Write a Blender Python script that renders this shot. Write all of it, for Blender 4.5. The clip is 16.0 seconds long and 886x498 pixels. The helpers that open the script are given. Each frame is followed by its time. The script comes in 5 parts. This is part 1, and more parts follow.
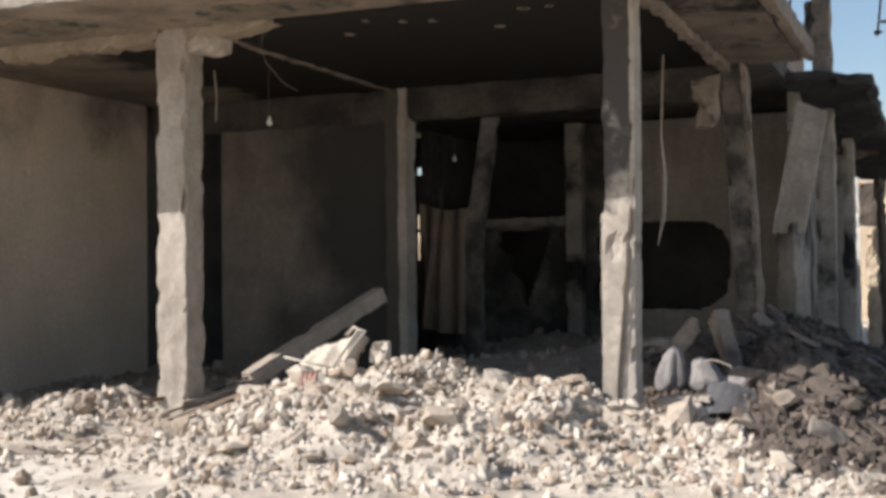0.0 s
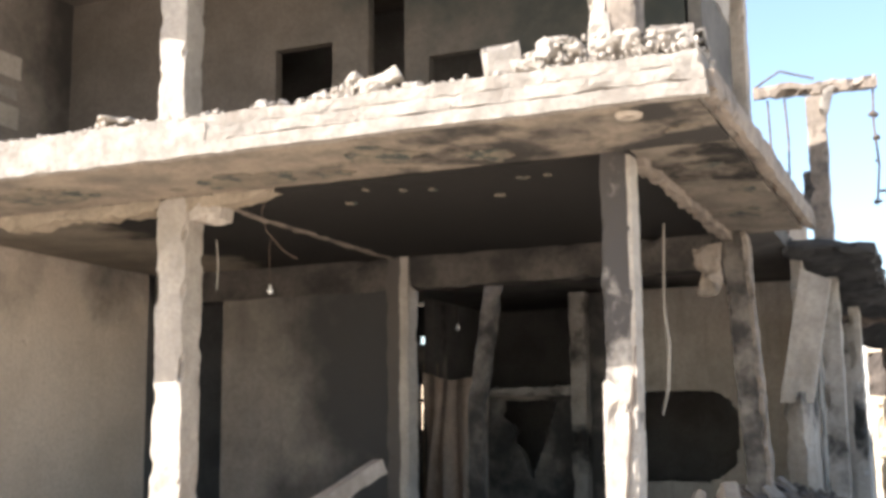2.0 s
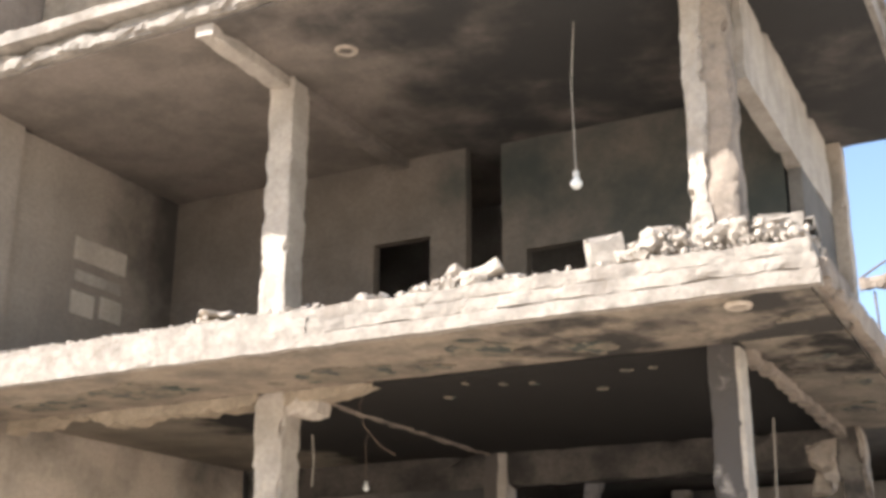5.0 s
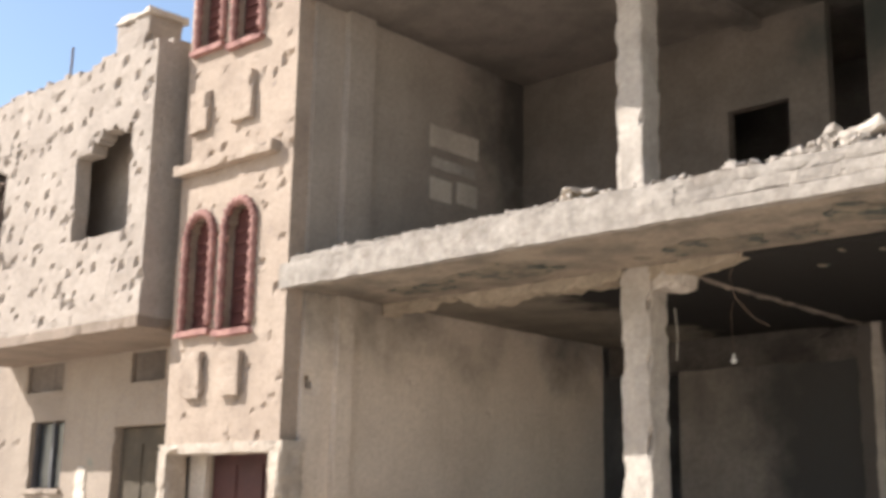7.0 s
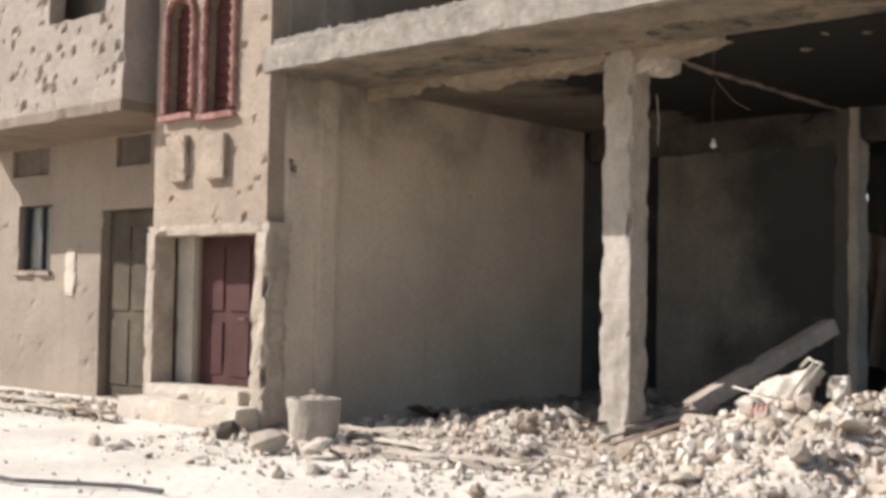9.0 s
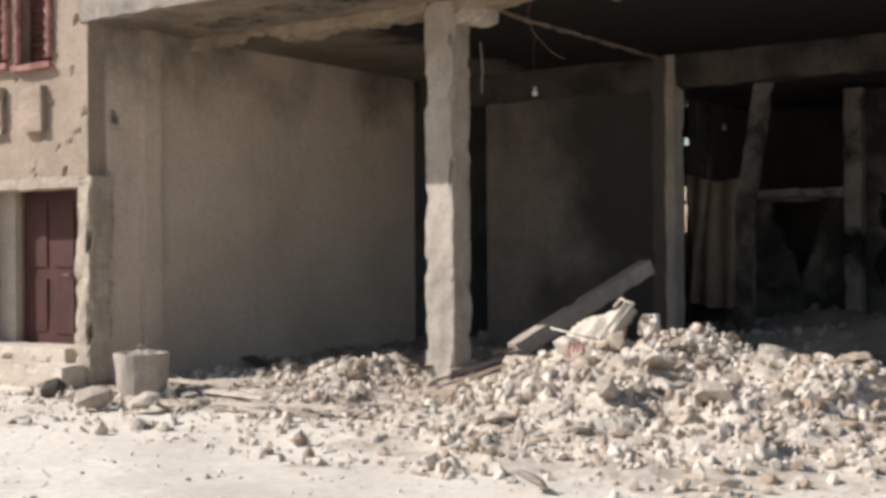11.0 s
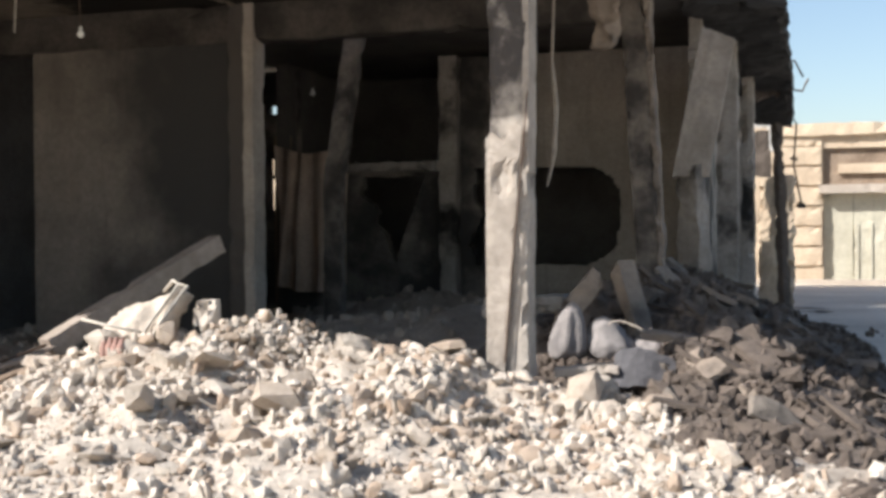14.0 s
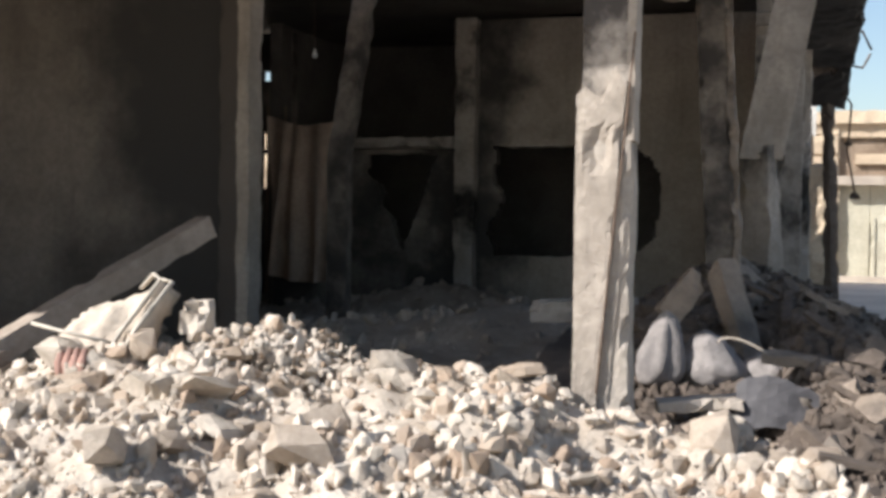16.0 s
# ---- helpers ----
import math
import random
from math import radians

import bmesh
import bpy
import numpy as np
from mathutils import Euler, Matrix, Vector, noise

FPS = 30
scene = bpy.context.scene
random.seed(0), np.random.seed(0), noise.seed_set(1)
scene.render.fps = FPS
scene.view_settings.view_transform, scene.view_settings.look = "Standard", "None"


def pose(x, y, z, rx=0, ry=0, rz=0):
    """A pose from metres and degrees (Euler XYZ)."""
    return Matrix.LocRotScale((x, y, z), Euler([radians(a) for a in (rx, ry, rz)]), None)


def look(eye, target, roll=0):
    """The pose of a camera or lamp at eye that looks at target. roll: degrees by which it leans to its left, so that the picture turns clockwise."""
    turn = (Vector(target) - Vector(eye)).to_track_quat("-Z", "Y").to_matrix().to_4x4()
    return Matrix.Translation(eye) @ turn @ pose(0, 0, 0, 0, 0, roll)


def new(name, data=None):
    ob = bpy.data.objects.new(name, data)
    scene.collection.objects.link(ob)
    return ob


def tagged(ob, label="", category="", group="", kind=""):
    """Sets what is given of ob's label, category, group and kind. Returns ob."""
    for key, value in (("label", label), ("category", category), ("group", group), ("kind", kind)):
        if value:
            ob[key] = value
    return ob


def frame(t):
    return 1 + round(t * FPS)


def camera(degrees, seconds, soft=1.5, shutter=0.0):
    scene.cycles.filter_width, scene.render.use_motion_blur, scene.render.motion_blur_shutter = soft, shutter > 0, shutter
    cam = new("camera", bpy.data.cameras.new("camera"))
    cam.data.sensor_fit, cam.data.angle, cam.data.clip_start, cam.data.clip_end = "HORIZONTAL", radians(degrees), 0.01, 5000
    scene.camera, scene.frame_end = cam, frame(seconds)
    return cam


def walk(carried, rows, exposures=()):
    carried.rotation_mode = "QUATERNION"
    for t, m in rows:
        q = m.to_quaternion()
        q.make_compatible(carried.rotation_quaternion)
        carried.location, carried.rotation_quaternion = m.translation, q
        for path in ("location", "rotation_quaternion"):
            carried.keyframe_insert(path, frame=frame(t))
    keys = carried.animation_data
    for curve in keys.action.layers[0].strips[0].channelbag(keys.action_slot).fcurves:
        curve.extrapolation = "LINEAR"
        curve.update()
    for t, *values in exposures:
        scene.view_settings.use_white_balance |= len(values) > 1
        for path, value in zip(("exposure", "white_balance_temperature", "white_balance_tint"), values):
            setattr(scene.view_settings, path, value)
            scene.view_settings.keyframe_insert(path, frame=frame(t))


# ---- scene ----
cam = camera(40.1, 16.0, soft=3.6, shutter=0.4)
PATH = [
    (0, (8.149, -11.1, 1.627), (7.373, -9.257, 1.667), -0.6),
    (0.5, (8.144, -11.076, 1.631), (7.368, -9.234, 1.722), -0.6),
    (1, (8.163, -11.043, 1.629), (7.386, -9.208, 1.795), -0.6),
    (1.5, (8.188, -11.008, 1.621), (7.411, -9.181, 1.861), -0.6),
    (1.8, (8.183, -10.966, 1.619), (7.41, -9.144, 1.908), -0.6),
    (2, (8.173, -10.931, 1.622), (7.397, -9.115, 1.94), -0.6),
    (2.5, (8.136, -10.848, 1.637), (7.362, -9.046, 2.024), -0.6),
    (3, (8.091, -10.792, 1.645), (7.323, -9.004, 2.106), -0.7),
    (3.2, (8.079, -10.777, 1.644), (7.312, -8.996, 2.136), -0.6),
    (5.3, (7.968, -10.794, 1.661), (7.037, -9.14, 2.29), 0.4),
    (5.5, (7.948, -10.802, 1.662), (6.964, -9.172, 2.276), 0.6),
    (6, (7.893, -10.848, 1.664), (6.771, -9.288, 2.219), 0.7),
    (6.5, (7.754, -10.839, 1.665), (6.52, -9.345, 2.164), 0.8),
    (7, (7.618, -10.875, 1.656), (6.279, -9.454, 2.085), 1.1),
    (7.5, (7.554, -10.916, 1.615), (6.156, -9.53, 1.97), 1.1),
    (8, (7.582, -10.963, 1.581), (6.162, -9.578, 1.832), 1.1),
    (8.5, (7.653, -11.005, 1.566), (6.261, -9.578, 1.726), 1.0),
    (9, (7.701, -11.014, 1.553), (6.359, -9.534, 1.642), 1.1),
    (9.2, (7.724, -11.008, 1.552), (6.4, -9.51, 1.62), 1.0),
    (11.3, (8.015, -10.966, 1.589), (6.913, -9.297, 1.582), -0.7),
    (11.5, (8.011, -10.904, 1.585), (6.948, -9.21, 1.575), -0.9),
    (12, (7.952, -10.61, 1.551), (7.011, -8.845, 1.55), -0.9),
    (12.5, (7.885, -10.253, 1.504), (7.077, -8.424, 1.563), -0.6),
    (13, (7.754, -9.788, 1.471), (7.09, -7.902, 1.525), -0.6),
    (13.5, (7.601, -9.273, 1.462), (7.017, -7.361, 1.473), -0.4),
    (14, (7.395, -8.76, 1.454), (6.818, -6.845, 1.429), -0.4),
    (14.5, (7.092, -8.271, 1.451), (6.515, -6.357, 1.406), -0.1),
    (15, (6.808, -7.732, 1.437), (6.222, -5.82, 1.384), 0.3),
    (15.5, (6.528, -7.244, 1.444), (5.953, -5.329, 1.389), 0.5),
    (16, (6.219, -6.746, 1.456), (5.681, -4.821, 1.407), 0.8),
]
walk(cam, [(t, look(eye, target, roll)) for t, eye, target, roll in PATH],
     exposures=((0, 0.5), (1, 1.1), (2, 1.88), (3, 1.84), (5.5, 1.65), (6.5, 1.36), (7.5, 0.93), (8.5, 0.7), (9.2, 0.57), (11.3, 0.4), (12.0, 0.43), (12.5, 0.58), (13.5, 0.75), (14.5, 0.72), (16, 0.68)))


# ---- light ----
SUN = Vector((-1.3, -1.0, 1.27)).normalized()
sky_world = bpy.data.worlds.new("sky")
scene.world = sky_world
sky_world.use_nodes = True
wt = sky_world.node_tree
sky = wt.nodes.new("ShaderNodeTexSky")
sky.sky_type = 'NISHITA'
sky.sun_disc = False
sky.sun_elevation = math.asin(SUN.z)
sky.sun_rotation = math.atan2(SUN.x, SUN.y)
sky.dust_density = 1.2
wt.links.new(sky.outputs[0], wt.nodes["Background"].inputs[0])
wt.nodes["Background"].inputs[1].default_value = 0.102
sun_data = bpy.data.lights.new("sun", 'SUN')
sun_data.energy, sun_data.angle, sun_data.color = 5.0, radians(0.5), (1, 0.975, 0.955)
sun_lamp = new("sun", sun_data)
sun_lamp.matrix_world = look(SUN * 60, (0, 0, 0))


# ---- materials ----
def tree_of(name):
    m = bpy.data.materials.new(name)
    m.use_nodes = True
    return m, m.node_tree, m.node_tree.nodes["Principled BSDF"]


def rgb(c):
    return (c[0], c[1], c[2], 1)


def noise_tex(t, coord, scale, detail=6, rough=0.6, stretch=None):
    n = t.nodes.new("ShaderNodeTexNoise")
    n.inputs["Scale"].default_value = scale
    n.inputs["Detail"].default_value = detail
    n.inputs["Roughness"].default_value = rough
    if stretch:
        mp = t.nodes.new("ShaderNodeMapping")
        mp.inputs["Scale"].default_value = stretch
        t.links.new(coord, mp.inputs[0])
        coord = mp.outputs[0]
    t.links.new(coord, n.inputs["Vector"])
    return n.outputs["Fac"]


def ramp(t, fac, lo, hi):
    r = t.nodes.new("ShaderNodeMapRange")
    r.interpolation_type = 'SMOOTHSTEP'
    r.inputs["From Min"].default_value, r.inputs["From Max"].default_value = lo, hi
    t.links.new(fac, r.inputs["Value"])
    return r.outputs[0]


def mix(t, fac, a, b):
    n = t.nodes.new("ShaderNodeMix")
    n.data_type = 'RGBA'
    for sock, v in ((n.inputs[0], fac), (n.inputs[6], a), (n.inputs[7], b)):
        if isinstance(v, tuple):
            sock.default_value = rgb(v)
        elif isinstance(v, float):
            sock.default_value = v
        else:
            t.links.new(v, sock)
    return n.outputs[2]


def calc(t, op, a, b):
    n = t.nodes.new("ShaderNodeMath")
    n.operation = op
    for sock, v in ((n.inputs[0], a), (n.inputs[1], b)):
        if isinstance(v, (int, float)):
            sock.default_value = v
        else:
            t.links.new(v, sock)
    return n.outputs[0]


def mineral(name, pale, deep, soot=None, soot_lo=0.55, soot_hi=0.7, soot_scale=0.7, grain=18.0, patch=1.3,
            bump=0.5, streaks=0.0, axis=None, island=0.0, per_object=0.0, roughness=0.9, other=None):
    """Concrete, plaster, stone: patches, grain, streaks, and soot or put-in shade that lies in blotches or grows along
    an axis.
    """
    m, t, bsdf = tree_of(name)
    co = t.nodes.new("ShaderNodeTexCoord").outputs["Object"]
    col = mix(t, ramp(t, noise_tex(t, co, patch), 0.35, 0.68), pale, deep)
    speck = ramp(t, noise_tex(t, co, grain, 8, 0.7), 0.3, 0.75)
    col = mix(t, calc(t, 'MULTIPLY', speck, 0.45), col, tuple(v * 0.55 for v in deep))
    if streaks:
        st = ramp(t, noise_tex(t, co, 1.0, 5, 0.6, (6, 6, 0.5)), 0.5, 0.75)
        col = mix(t, calc(t, 'MULTIPLY', st, streaks), col, tuple(v * 0.5 for v in deep))
    if soot:
        f = noise_tex(t, co, soot_scale, 7, 0.62)
        if axis:
            sx = t.nodes.new("ShaderNodeSeparateXYZ")
            t.links.new(co, sx.inputs[0])
            f = calc(t, 'ADD', f, calc(t, 'MULTIPLY', calc(t, 'SUBTRACT', ramp(t, sx.outputs[axis[0]], axis[1], axis[2]), 0.5), axis[3]))
        col = mix(t, ramp(t, f, soot_lo, soot_hi), col, soot)
    other = other or tuple(v * 0.5 for v in deep)
    if island:
        g = t.nodes.new("ShaderNodeNewGeometry").outputs["Random Per Island"]
        col = mix(t, calc(t, 'MULTIPLY', ramp(t, g, 0.45, 1.0), island), col, other)
    if per_object:
        g = t.nodes.new("ShaderNodeObjectInfo").outputs["Random"]
        col = mix(t, calc(t, 'MULTIPLY', g, per_object), col, other)
    t.links.new(col, bsdf.inputs["Base Color"])
    bsdf.inputs["Roughness"].default_value = roughness
    bsdf.inputs["Specular IOR Level"].default_value = 0.2
    b = t.nodes.new("ShaderNodeBump")
    b.inputs["Strength"].default_value = bump
    b.inputs["Distance"].default_value = 0.03
    t.links.new(calc(t, 'ADD', noise_tex(t, co, 9.0, 8, 0.7), calc(t, 'MULTIPLY', noise_tex(t, co, 45.0, 4), 0.4)), b.inputs["Height"])
    t.links.new(b.outputs[0], bsdf.inputs["Normal"])
    return m


SOOT = (0.055, 0.051, 0.047)
M_SLAB = mineral("pale_concrete", (0.36, 0.312, 0.262), (0.225, 0.193, 0.162), soot=(0.20, 0.165, 0.135), soot_lo=0.53, soot_hi=0.72, soot_scale=3.0, bump=1.0, patch=3.2)
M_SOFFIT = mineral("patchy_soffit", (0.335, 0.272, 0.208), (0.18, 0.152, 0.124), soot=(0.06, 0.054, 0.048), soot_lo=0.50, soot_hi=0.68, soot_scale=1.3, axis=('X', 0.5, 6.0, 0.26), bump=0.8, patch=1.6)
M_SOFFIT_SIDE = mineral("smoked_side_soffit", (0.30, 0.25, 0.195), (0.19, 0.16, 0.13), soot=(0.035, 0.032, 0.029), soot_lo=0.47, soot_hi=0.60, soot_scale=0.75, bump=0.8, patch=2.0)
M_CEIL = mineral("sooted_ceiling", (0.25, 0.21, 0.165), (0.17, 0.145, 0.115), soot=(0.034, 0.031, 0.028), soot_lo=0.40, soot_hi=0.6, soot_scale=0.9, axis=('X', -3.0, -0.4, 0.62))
# grey upper ceiling, darker towards +X
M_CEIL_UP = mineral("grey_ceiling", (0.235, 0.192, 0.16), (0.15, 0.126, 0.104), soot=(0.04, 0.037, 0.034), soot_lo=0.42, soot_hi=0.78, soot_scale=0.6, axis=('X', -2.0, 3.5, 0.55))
M_COL = mineral("column_plaster", (0.48, 0.415, 0.35), (0.35, 0.30, 0.25), streaks=0.3, bump=0.8, patch=2.2)
# soot blotches; the darkening with height also paints the slab's shade
M_COL_SOOT_SHADE = mineral("soot_and_shade_column_plaster", (0.50, 0.44, 0.375), (0.36, 0.315, 0.27), soot=(0.075, 0.066, 0.06), soot_lo=0.40, soot_hi=0.6, soot_scale=2.6, axis=('Z', 1.4, 3.4, 0.35), bump=0.8)
M_COL_BURNT = mineral("burnt_column_plaster", (0.30, 0.255, 0.212), (0.19, 0.16, 0.133), soot=(0.06, 0.052, 0.046), soot_lo=0.38, soot_hi=0.62, soot_scale=1.6, streaks=0.3, bump=0.9)
M_WALL = mineral("grey_brown_plaster", (0.64, 0.53, 0.422), (0.53, 0.436, 0.345), soot=(0.09, 0.078, 0.066), soot_lo=0.53, soot_hi=0.92, soot_scale=0.45, axis=('Z', 2.2, 4.4, 0.5), streaks=0.12, bump=0.3, patch=0.7)
# dimmer copy of M_WALL, with the room's shade put in towards the back
M_WALL_SIDE = mineral("shade_dimmed_side_plaster", (0.36, 0.30, 0.245), (0.27, 0.225, 0.185), soot=(0.06, 0.052, 0.045), soot_lo=0.42, soot_hi=0.8, soot_scale=0.4, axis=('Y', -0.5, 3.0, 0.42), streaks=0.12, bump=0.3, patch=0.7)
# dark brown plaster, growing darker towards +X
M_WALL_UP = mineral("dark_brown_plaster", (0.18, 0.145, 0.118), (0.125, 0.103, 0.083), soot=(0.04, 0.045, 0.04), soot_lo=0.42, soot_hi=0.8, soot_scale=0.5, axis=('X', -2.5, 4.5, 0.45), streaks=0.12, bump=0.3, patch=0.8)
M_WALL_DARK = mineral("burnt_plaster", (0.26, 0.223, 0.187), (0.185, 0.158, 0.132), soot=SOOT, soot_lo=0.30, soot_hi=0.72, soot_scale=0.6, axis=('X', -2.4, 0.3, 0.5), streaks=0.4, bump=0.4)
M_WALL_DEEP = mineral("burnt_rear_plaster", (0.46, 0.395, 0.33), (0.35, 0.30, 0.25), soot=SOOT, soot_lo=0.46, soot_hi=0.78, soot_scale=0.7, axis=('X', 1.8, 4.4, -0.4), streaks=0.4, bump=0.4)
M_WALL_EAST = mineral("smoked_plaster", (0.45, 0.395, 0.34), (0.32, 0.28, 0.24), soot=(0.03, 0.028, 0.025), soot_lo=0.5, soot_hi=0.66, soot_scale=0.8, streaks=0.35)
# sooted left half; the paler right half puts side light into the colour
M_COL_REAR = mineral("side_lit_sooted_column_plaster", (0.47, 0.405, 0.34), (0.34, 0.29, 0.245), soot=(0.10, 0.086, 0.074), soot_lo=0.40, soot_hi=0.6, soot_scale=2.0, axis=('X', 0.60, 0.74, -0.8), bump=0.8)
M_COL_BROWN = mineral("browned_column_plaster", (0.33, 0.265, 0.21), (0.22, 0.178, 0.142), soot=(0.12, 0.1, 0.085), soot_lo=0.55, soot_hi=0.7, soot_scale=2.4, bump=0.8, patch=2.4)
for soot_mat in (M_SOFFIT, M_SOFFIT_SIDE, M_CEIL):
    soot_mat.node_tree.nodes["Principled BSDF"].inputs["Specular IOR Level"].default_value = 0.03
# soot of the burnt rear rooms, also the darkness of unlit rooms behind openings
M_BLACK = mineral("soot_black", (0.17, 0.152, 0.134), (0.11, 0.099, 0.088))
M_BEAM = mineral("charred_beam_plaster", (0.12, 0.102, 0.086), (0.045, 0.039, 0.034), bump=0.9, patch=1.3)
M_PEEL = mineral("peeling_plaster", (0.45, 0.36, 0.265), (0.28, 0.225, 0.165), bump=0.9, patch=2.5)
M_FLAKE = mineral("tan_flaked_plaster", (0.27, 0.22, 0.16), (0.15, 0.125, 0.10), soot=(0.06, 0.07, 0.06), soot_lo=0.48, soot_hi=0.62, soot_scale=5.0, bump=0.9, patch=3.0)
M_STONE = mineral("broken_concrete", (0.70, 0.615, 0.52), (0.48, 0.412, 0.335), per_object=0.75, bump=0.8, patch=4.0, grain=30.0, other=(0.34, 0.25, 0.18))
M_STUFF = mineral("rubble_concrete", (0.71, 0.625, 0.53), (0.47, 0.405, 0.33), island=0.92, bump=0.7, patch=3.0, grain=30.0, other=(0.32, 0.235, 0.17))
M_DUST = mineral("rubble_dust", (0.66, 0.575, 0.48), (0.42, 0.352, 0.285), bump=1.0, patch=2.6, grain=25.0)
M_INNER = mineral("ashen_floor", (0.44, 0.37, 0.30), (0.27, 0.223, 0.18), bump=1.0, patch=1.5)
M_CHAR = mineral("charred_wood", (0.17, 0.135, 0.11), (0.10, 0.08, 0.065), streaks=0.4, bump=0.5)
M_LOG = mineral("dusty_brown_concrete", (0.44, 0.365, 0.305), (0.34, 0.28, 0.23), bump=0.4, patch=3.0)
# on the slope these dark tones hold a shadow that no modelled object casts
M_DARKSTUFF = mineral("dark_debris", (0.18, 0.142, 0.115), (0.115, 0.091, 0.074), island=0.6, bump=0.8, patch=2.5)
M_DARKDUST = mineral("shade_dark_earth", (0.18, 0.147, 0.122), (0.11, 0.09, 0.075), bump=1.0, patch=1.5)
M_GROUND = mineral("dusty_ground", (0.71, 0.635, 0.54), (0.53, 0.465, 0.39), bump=0.6, patch=0.5, grain=12.0)
M_TOWER = mineral("cream_render", (0.40, 0.312, 0.24), (0.31, 0.238, 0.182), soot=(0.24, 0.19, 0.155), soot_lo=0.62, soot_hi=0.72, soot_scale=3.2, bump=0.9, patch=1.6)
M_BALC = mineral("pitted_render", (0.375, 0.313, 0.258), (0.315, 0.26, 0.213), soot=(0.2, 0.16, 0.13), soot_lo=0.66, soot_hi=0.73, soot_scale=4.5, bump=0.9, patch=1.2)
M_LWALL = mineral("beige_render", (0.325, 0.262, 0.205), (0.26, 0.207, 0.163), soot=(0.18, 0.20, 0.16), soot_lo=0.66, soot_hi=0.78, soot_scale=1.8, streaks=0.25, patch=0.8)
# shade on the jetty slab is put into this darker tan
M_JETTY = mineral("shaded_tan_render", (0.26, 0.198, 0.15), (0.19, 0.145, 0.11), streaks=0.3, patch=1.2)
M_PORCH = mineral("dusty_porch_render", (0.48, 0.40, 0.318), (0.35, 0.285, 0.225), streaks=0.3, bump=0.7, patch=2.2)
M_TRIM = mineral("pale_trim", (0.58, 0.50, 0.41), (0.45, 0.38, 0.31))
M_RED = mineral("red_painted_frame", (0.36, 0.195, 0.16), (0.20, 0.095, 0.08), bump=0.4, patch=5.0)
M_RED_DARK = mineral("dark_red_shutter", (0.15, 0.06, 0.05), (0.09, 0.035, 0.03), bump=0.2, streaks=0.3)
M_DOOR_RED = mineral("maroon_door", (0.085, 0.034, 0.03), (0.06, 0.025, 0.022), bump=0.2, streaks=0.3, roughness=0.6)
M_DOOR_GREY = mineral("brown_green_door", (0.125, 0.10, 0.07), (0.075, 0.06, 0.043), streaks=0.4, bump=0.2)
M_FAR = mineral("far_limestone", (0.66, 0.53, 0.38), (0.54, 0.42, 0.30), streaks=0.2, patch=0.8, bump=0.5)
M_FARDOOR = mineral("far_cream_metal", (0.60, 0.56, 0.44), (0.48, 0.44, 0.34), streaks=0.2)
M_WOOD = mineral("weathered_wood", (0.34, 0.26, 0.19), (0.22, 0.16, 0.115), streaks=0.5, bump=0.4, patch=2.0)
M_CLOTH = mineral("brown_cloth", (0.60, 0.46, 0.36), (0.44, 0.33, 0.255), streaks=0.4, bump=0.3)
M_BAG = mineral("grey_sacking", (0.34, 0.305, 0.285), (0.23, 0.208, 0.197), bump=0.8, patch=5.0)
M_FABRIC = mineral("dusty_fabric", (0.66, 0.57, 0.47), (0.50, 0.42, 0.34), bump=0.7, patch=4.0)
M_PINK = mineral("red_striped_rag", (0.44, 0.27, 0.22), (0.36, 0.22, 0.18), bump=0.6, patch=6.0)
M_WHITE = mineral("white_paint", (0.75, 0.72, 0.66), (0.62, 0.58, 0.52), bump=0.2)


def metal(name, c, rough, metallic=0.8):
    m, t, bsdf = tree_of(name)
    co = t.nodes.new("ShaderNodeTexCoord").outputs["Object"]
    t.links.new(mix(t, ramp(t, noise_tex(t, co, 7.0), 0.4, 0.7), c, tuple(v * 0.55 for v in c)), bsdf.inputs["Base Color"])
    bsdf.inputs["Metallic"].default_value, bsdf.inputs["Roughness"].default_value = metallic, rough
    return m


M_IRON = metal("rusty_iron", (0.16, 0.11, 0.08), 0.7, 0.6)
# kept dark for the shade that the bent sheet lies in
M_PLATE = metal("dull_sheet_metal", (0.085, 0.08, 0.083), 0.75, 0.2)
M_PIPE = metal("pale_pipe", (0.50, 0.45, 0.38), 0.6, 0.2)
M_CABLE = metal("black_cable", (0.05, 0.045, 0.04), 0.8, 0.0)
m_glass, t_glass, b_glass = tree_of("dusty_glass")
b_glass.inputs["Base Color"].default_value = (0.02, 0.022, 0.024, 1)
b_glass.inputs["Roughness"].default_value = 0.25
M_GLASS = m_glass
m_bulb, t_bulb, b_bulb = tree_of("white_bulb_glass")
b_bulb.inputs["Base Color"].default_value = (0.82, 0.80, 0.75, 1)
b_bulb.inputs["Roughness"].default_value = 0.2
M_BULB = m_bulb


# ---- builders ----
rnd = random.Random(11)
nrs = np.random.RandomState(5)


def thing(name, base, label, category, group="", kind=""):
    e = new(name)
    e.empty_display_size = 0.2
    e.matrix_world = pose(*base)
    return tagged(e, label, category, group, kind)


def put(name, verts, faces, mat, parent=None, label="", kind="", smooth=False):
    me = bpy.data.meshes.new(name)
    me.from_pydata([tuple(v) for v in verts], [], [tuple(f) for f in faces])
    me.materials.append(mat)
    if smooth:
        me.shade_smooth()
    me.update()
    ob = new(name, me)
    if parent:
        ob.parent = parent
        p, inv = parent, Matrix.Identity(4)
        chain = []
        while p:
            chain.append(p)
            p = p.parent
        w = Matrix.Identity(4)
        for c in reversed(chain):
            w = w @ c.matrix_parent_inverse @ c.matrix_basis
        ob.matrix_parent_inverse = w.inverted()
    return tagged(ob, label, "", "", kind)


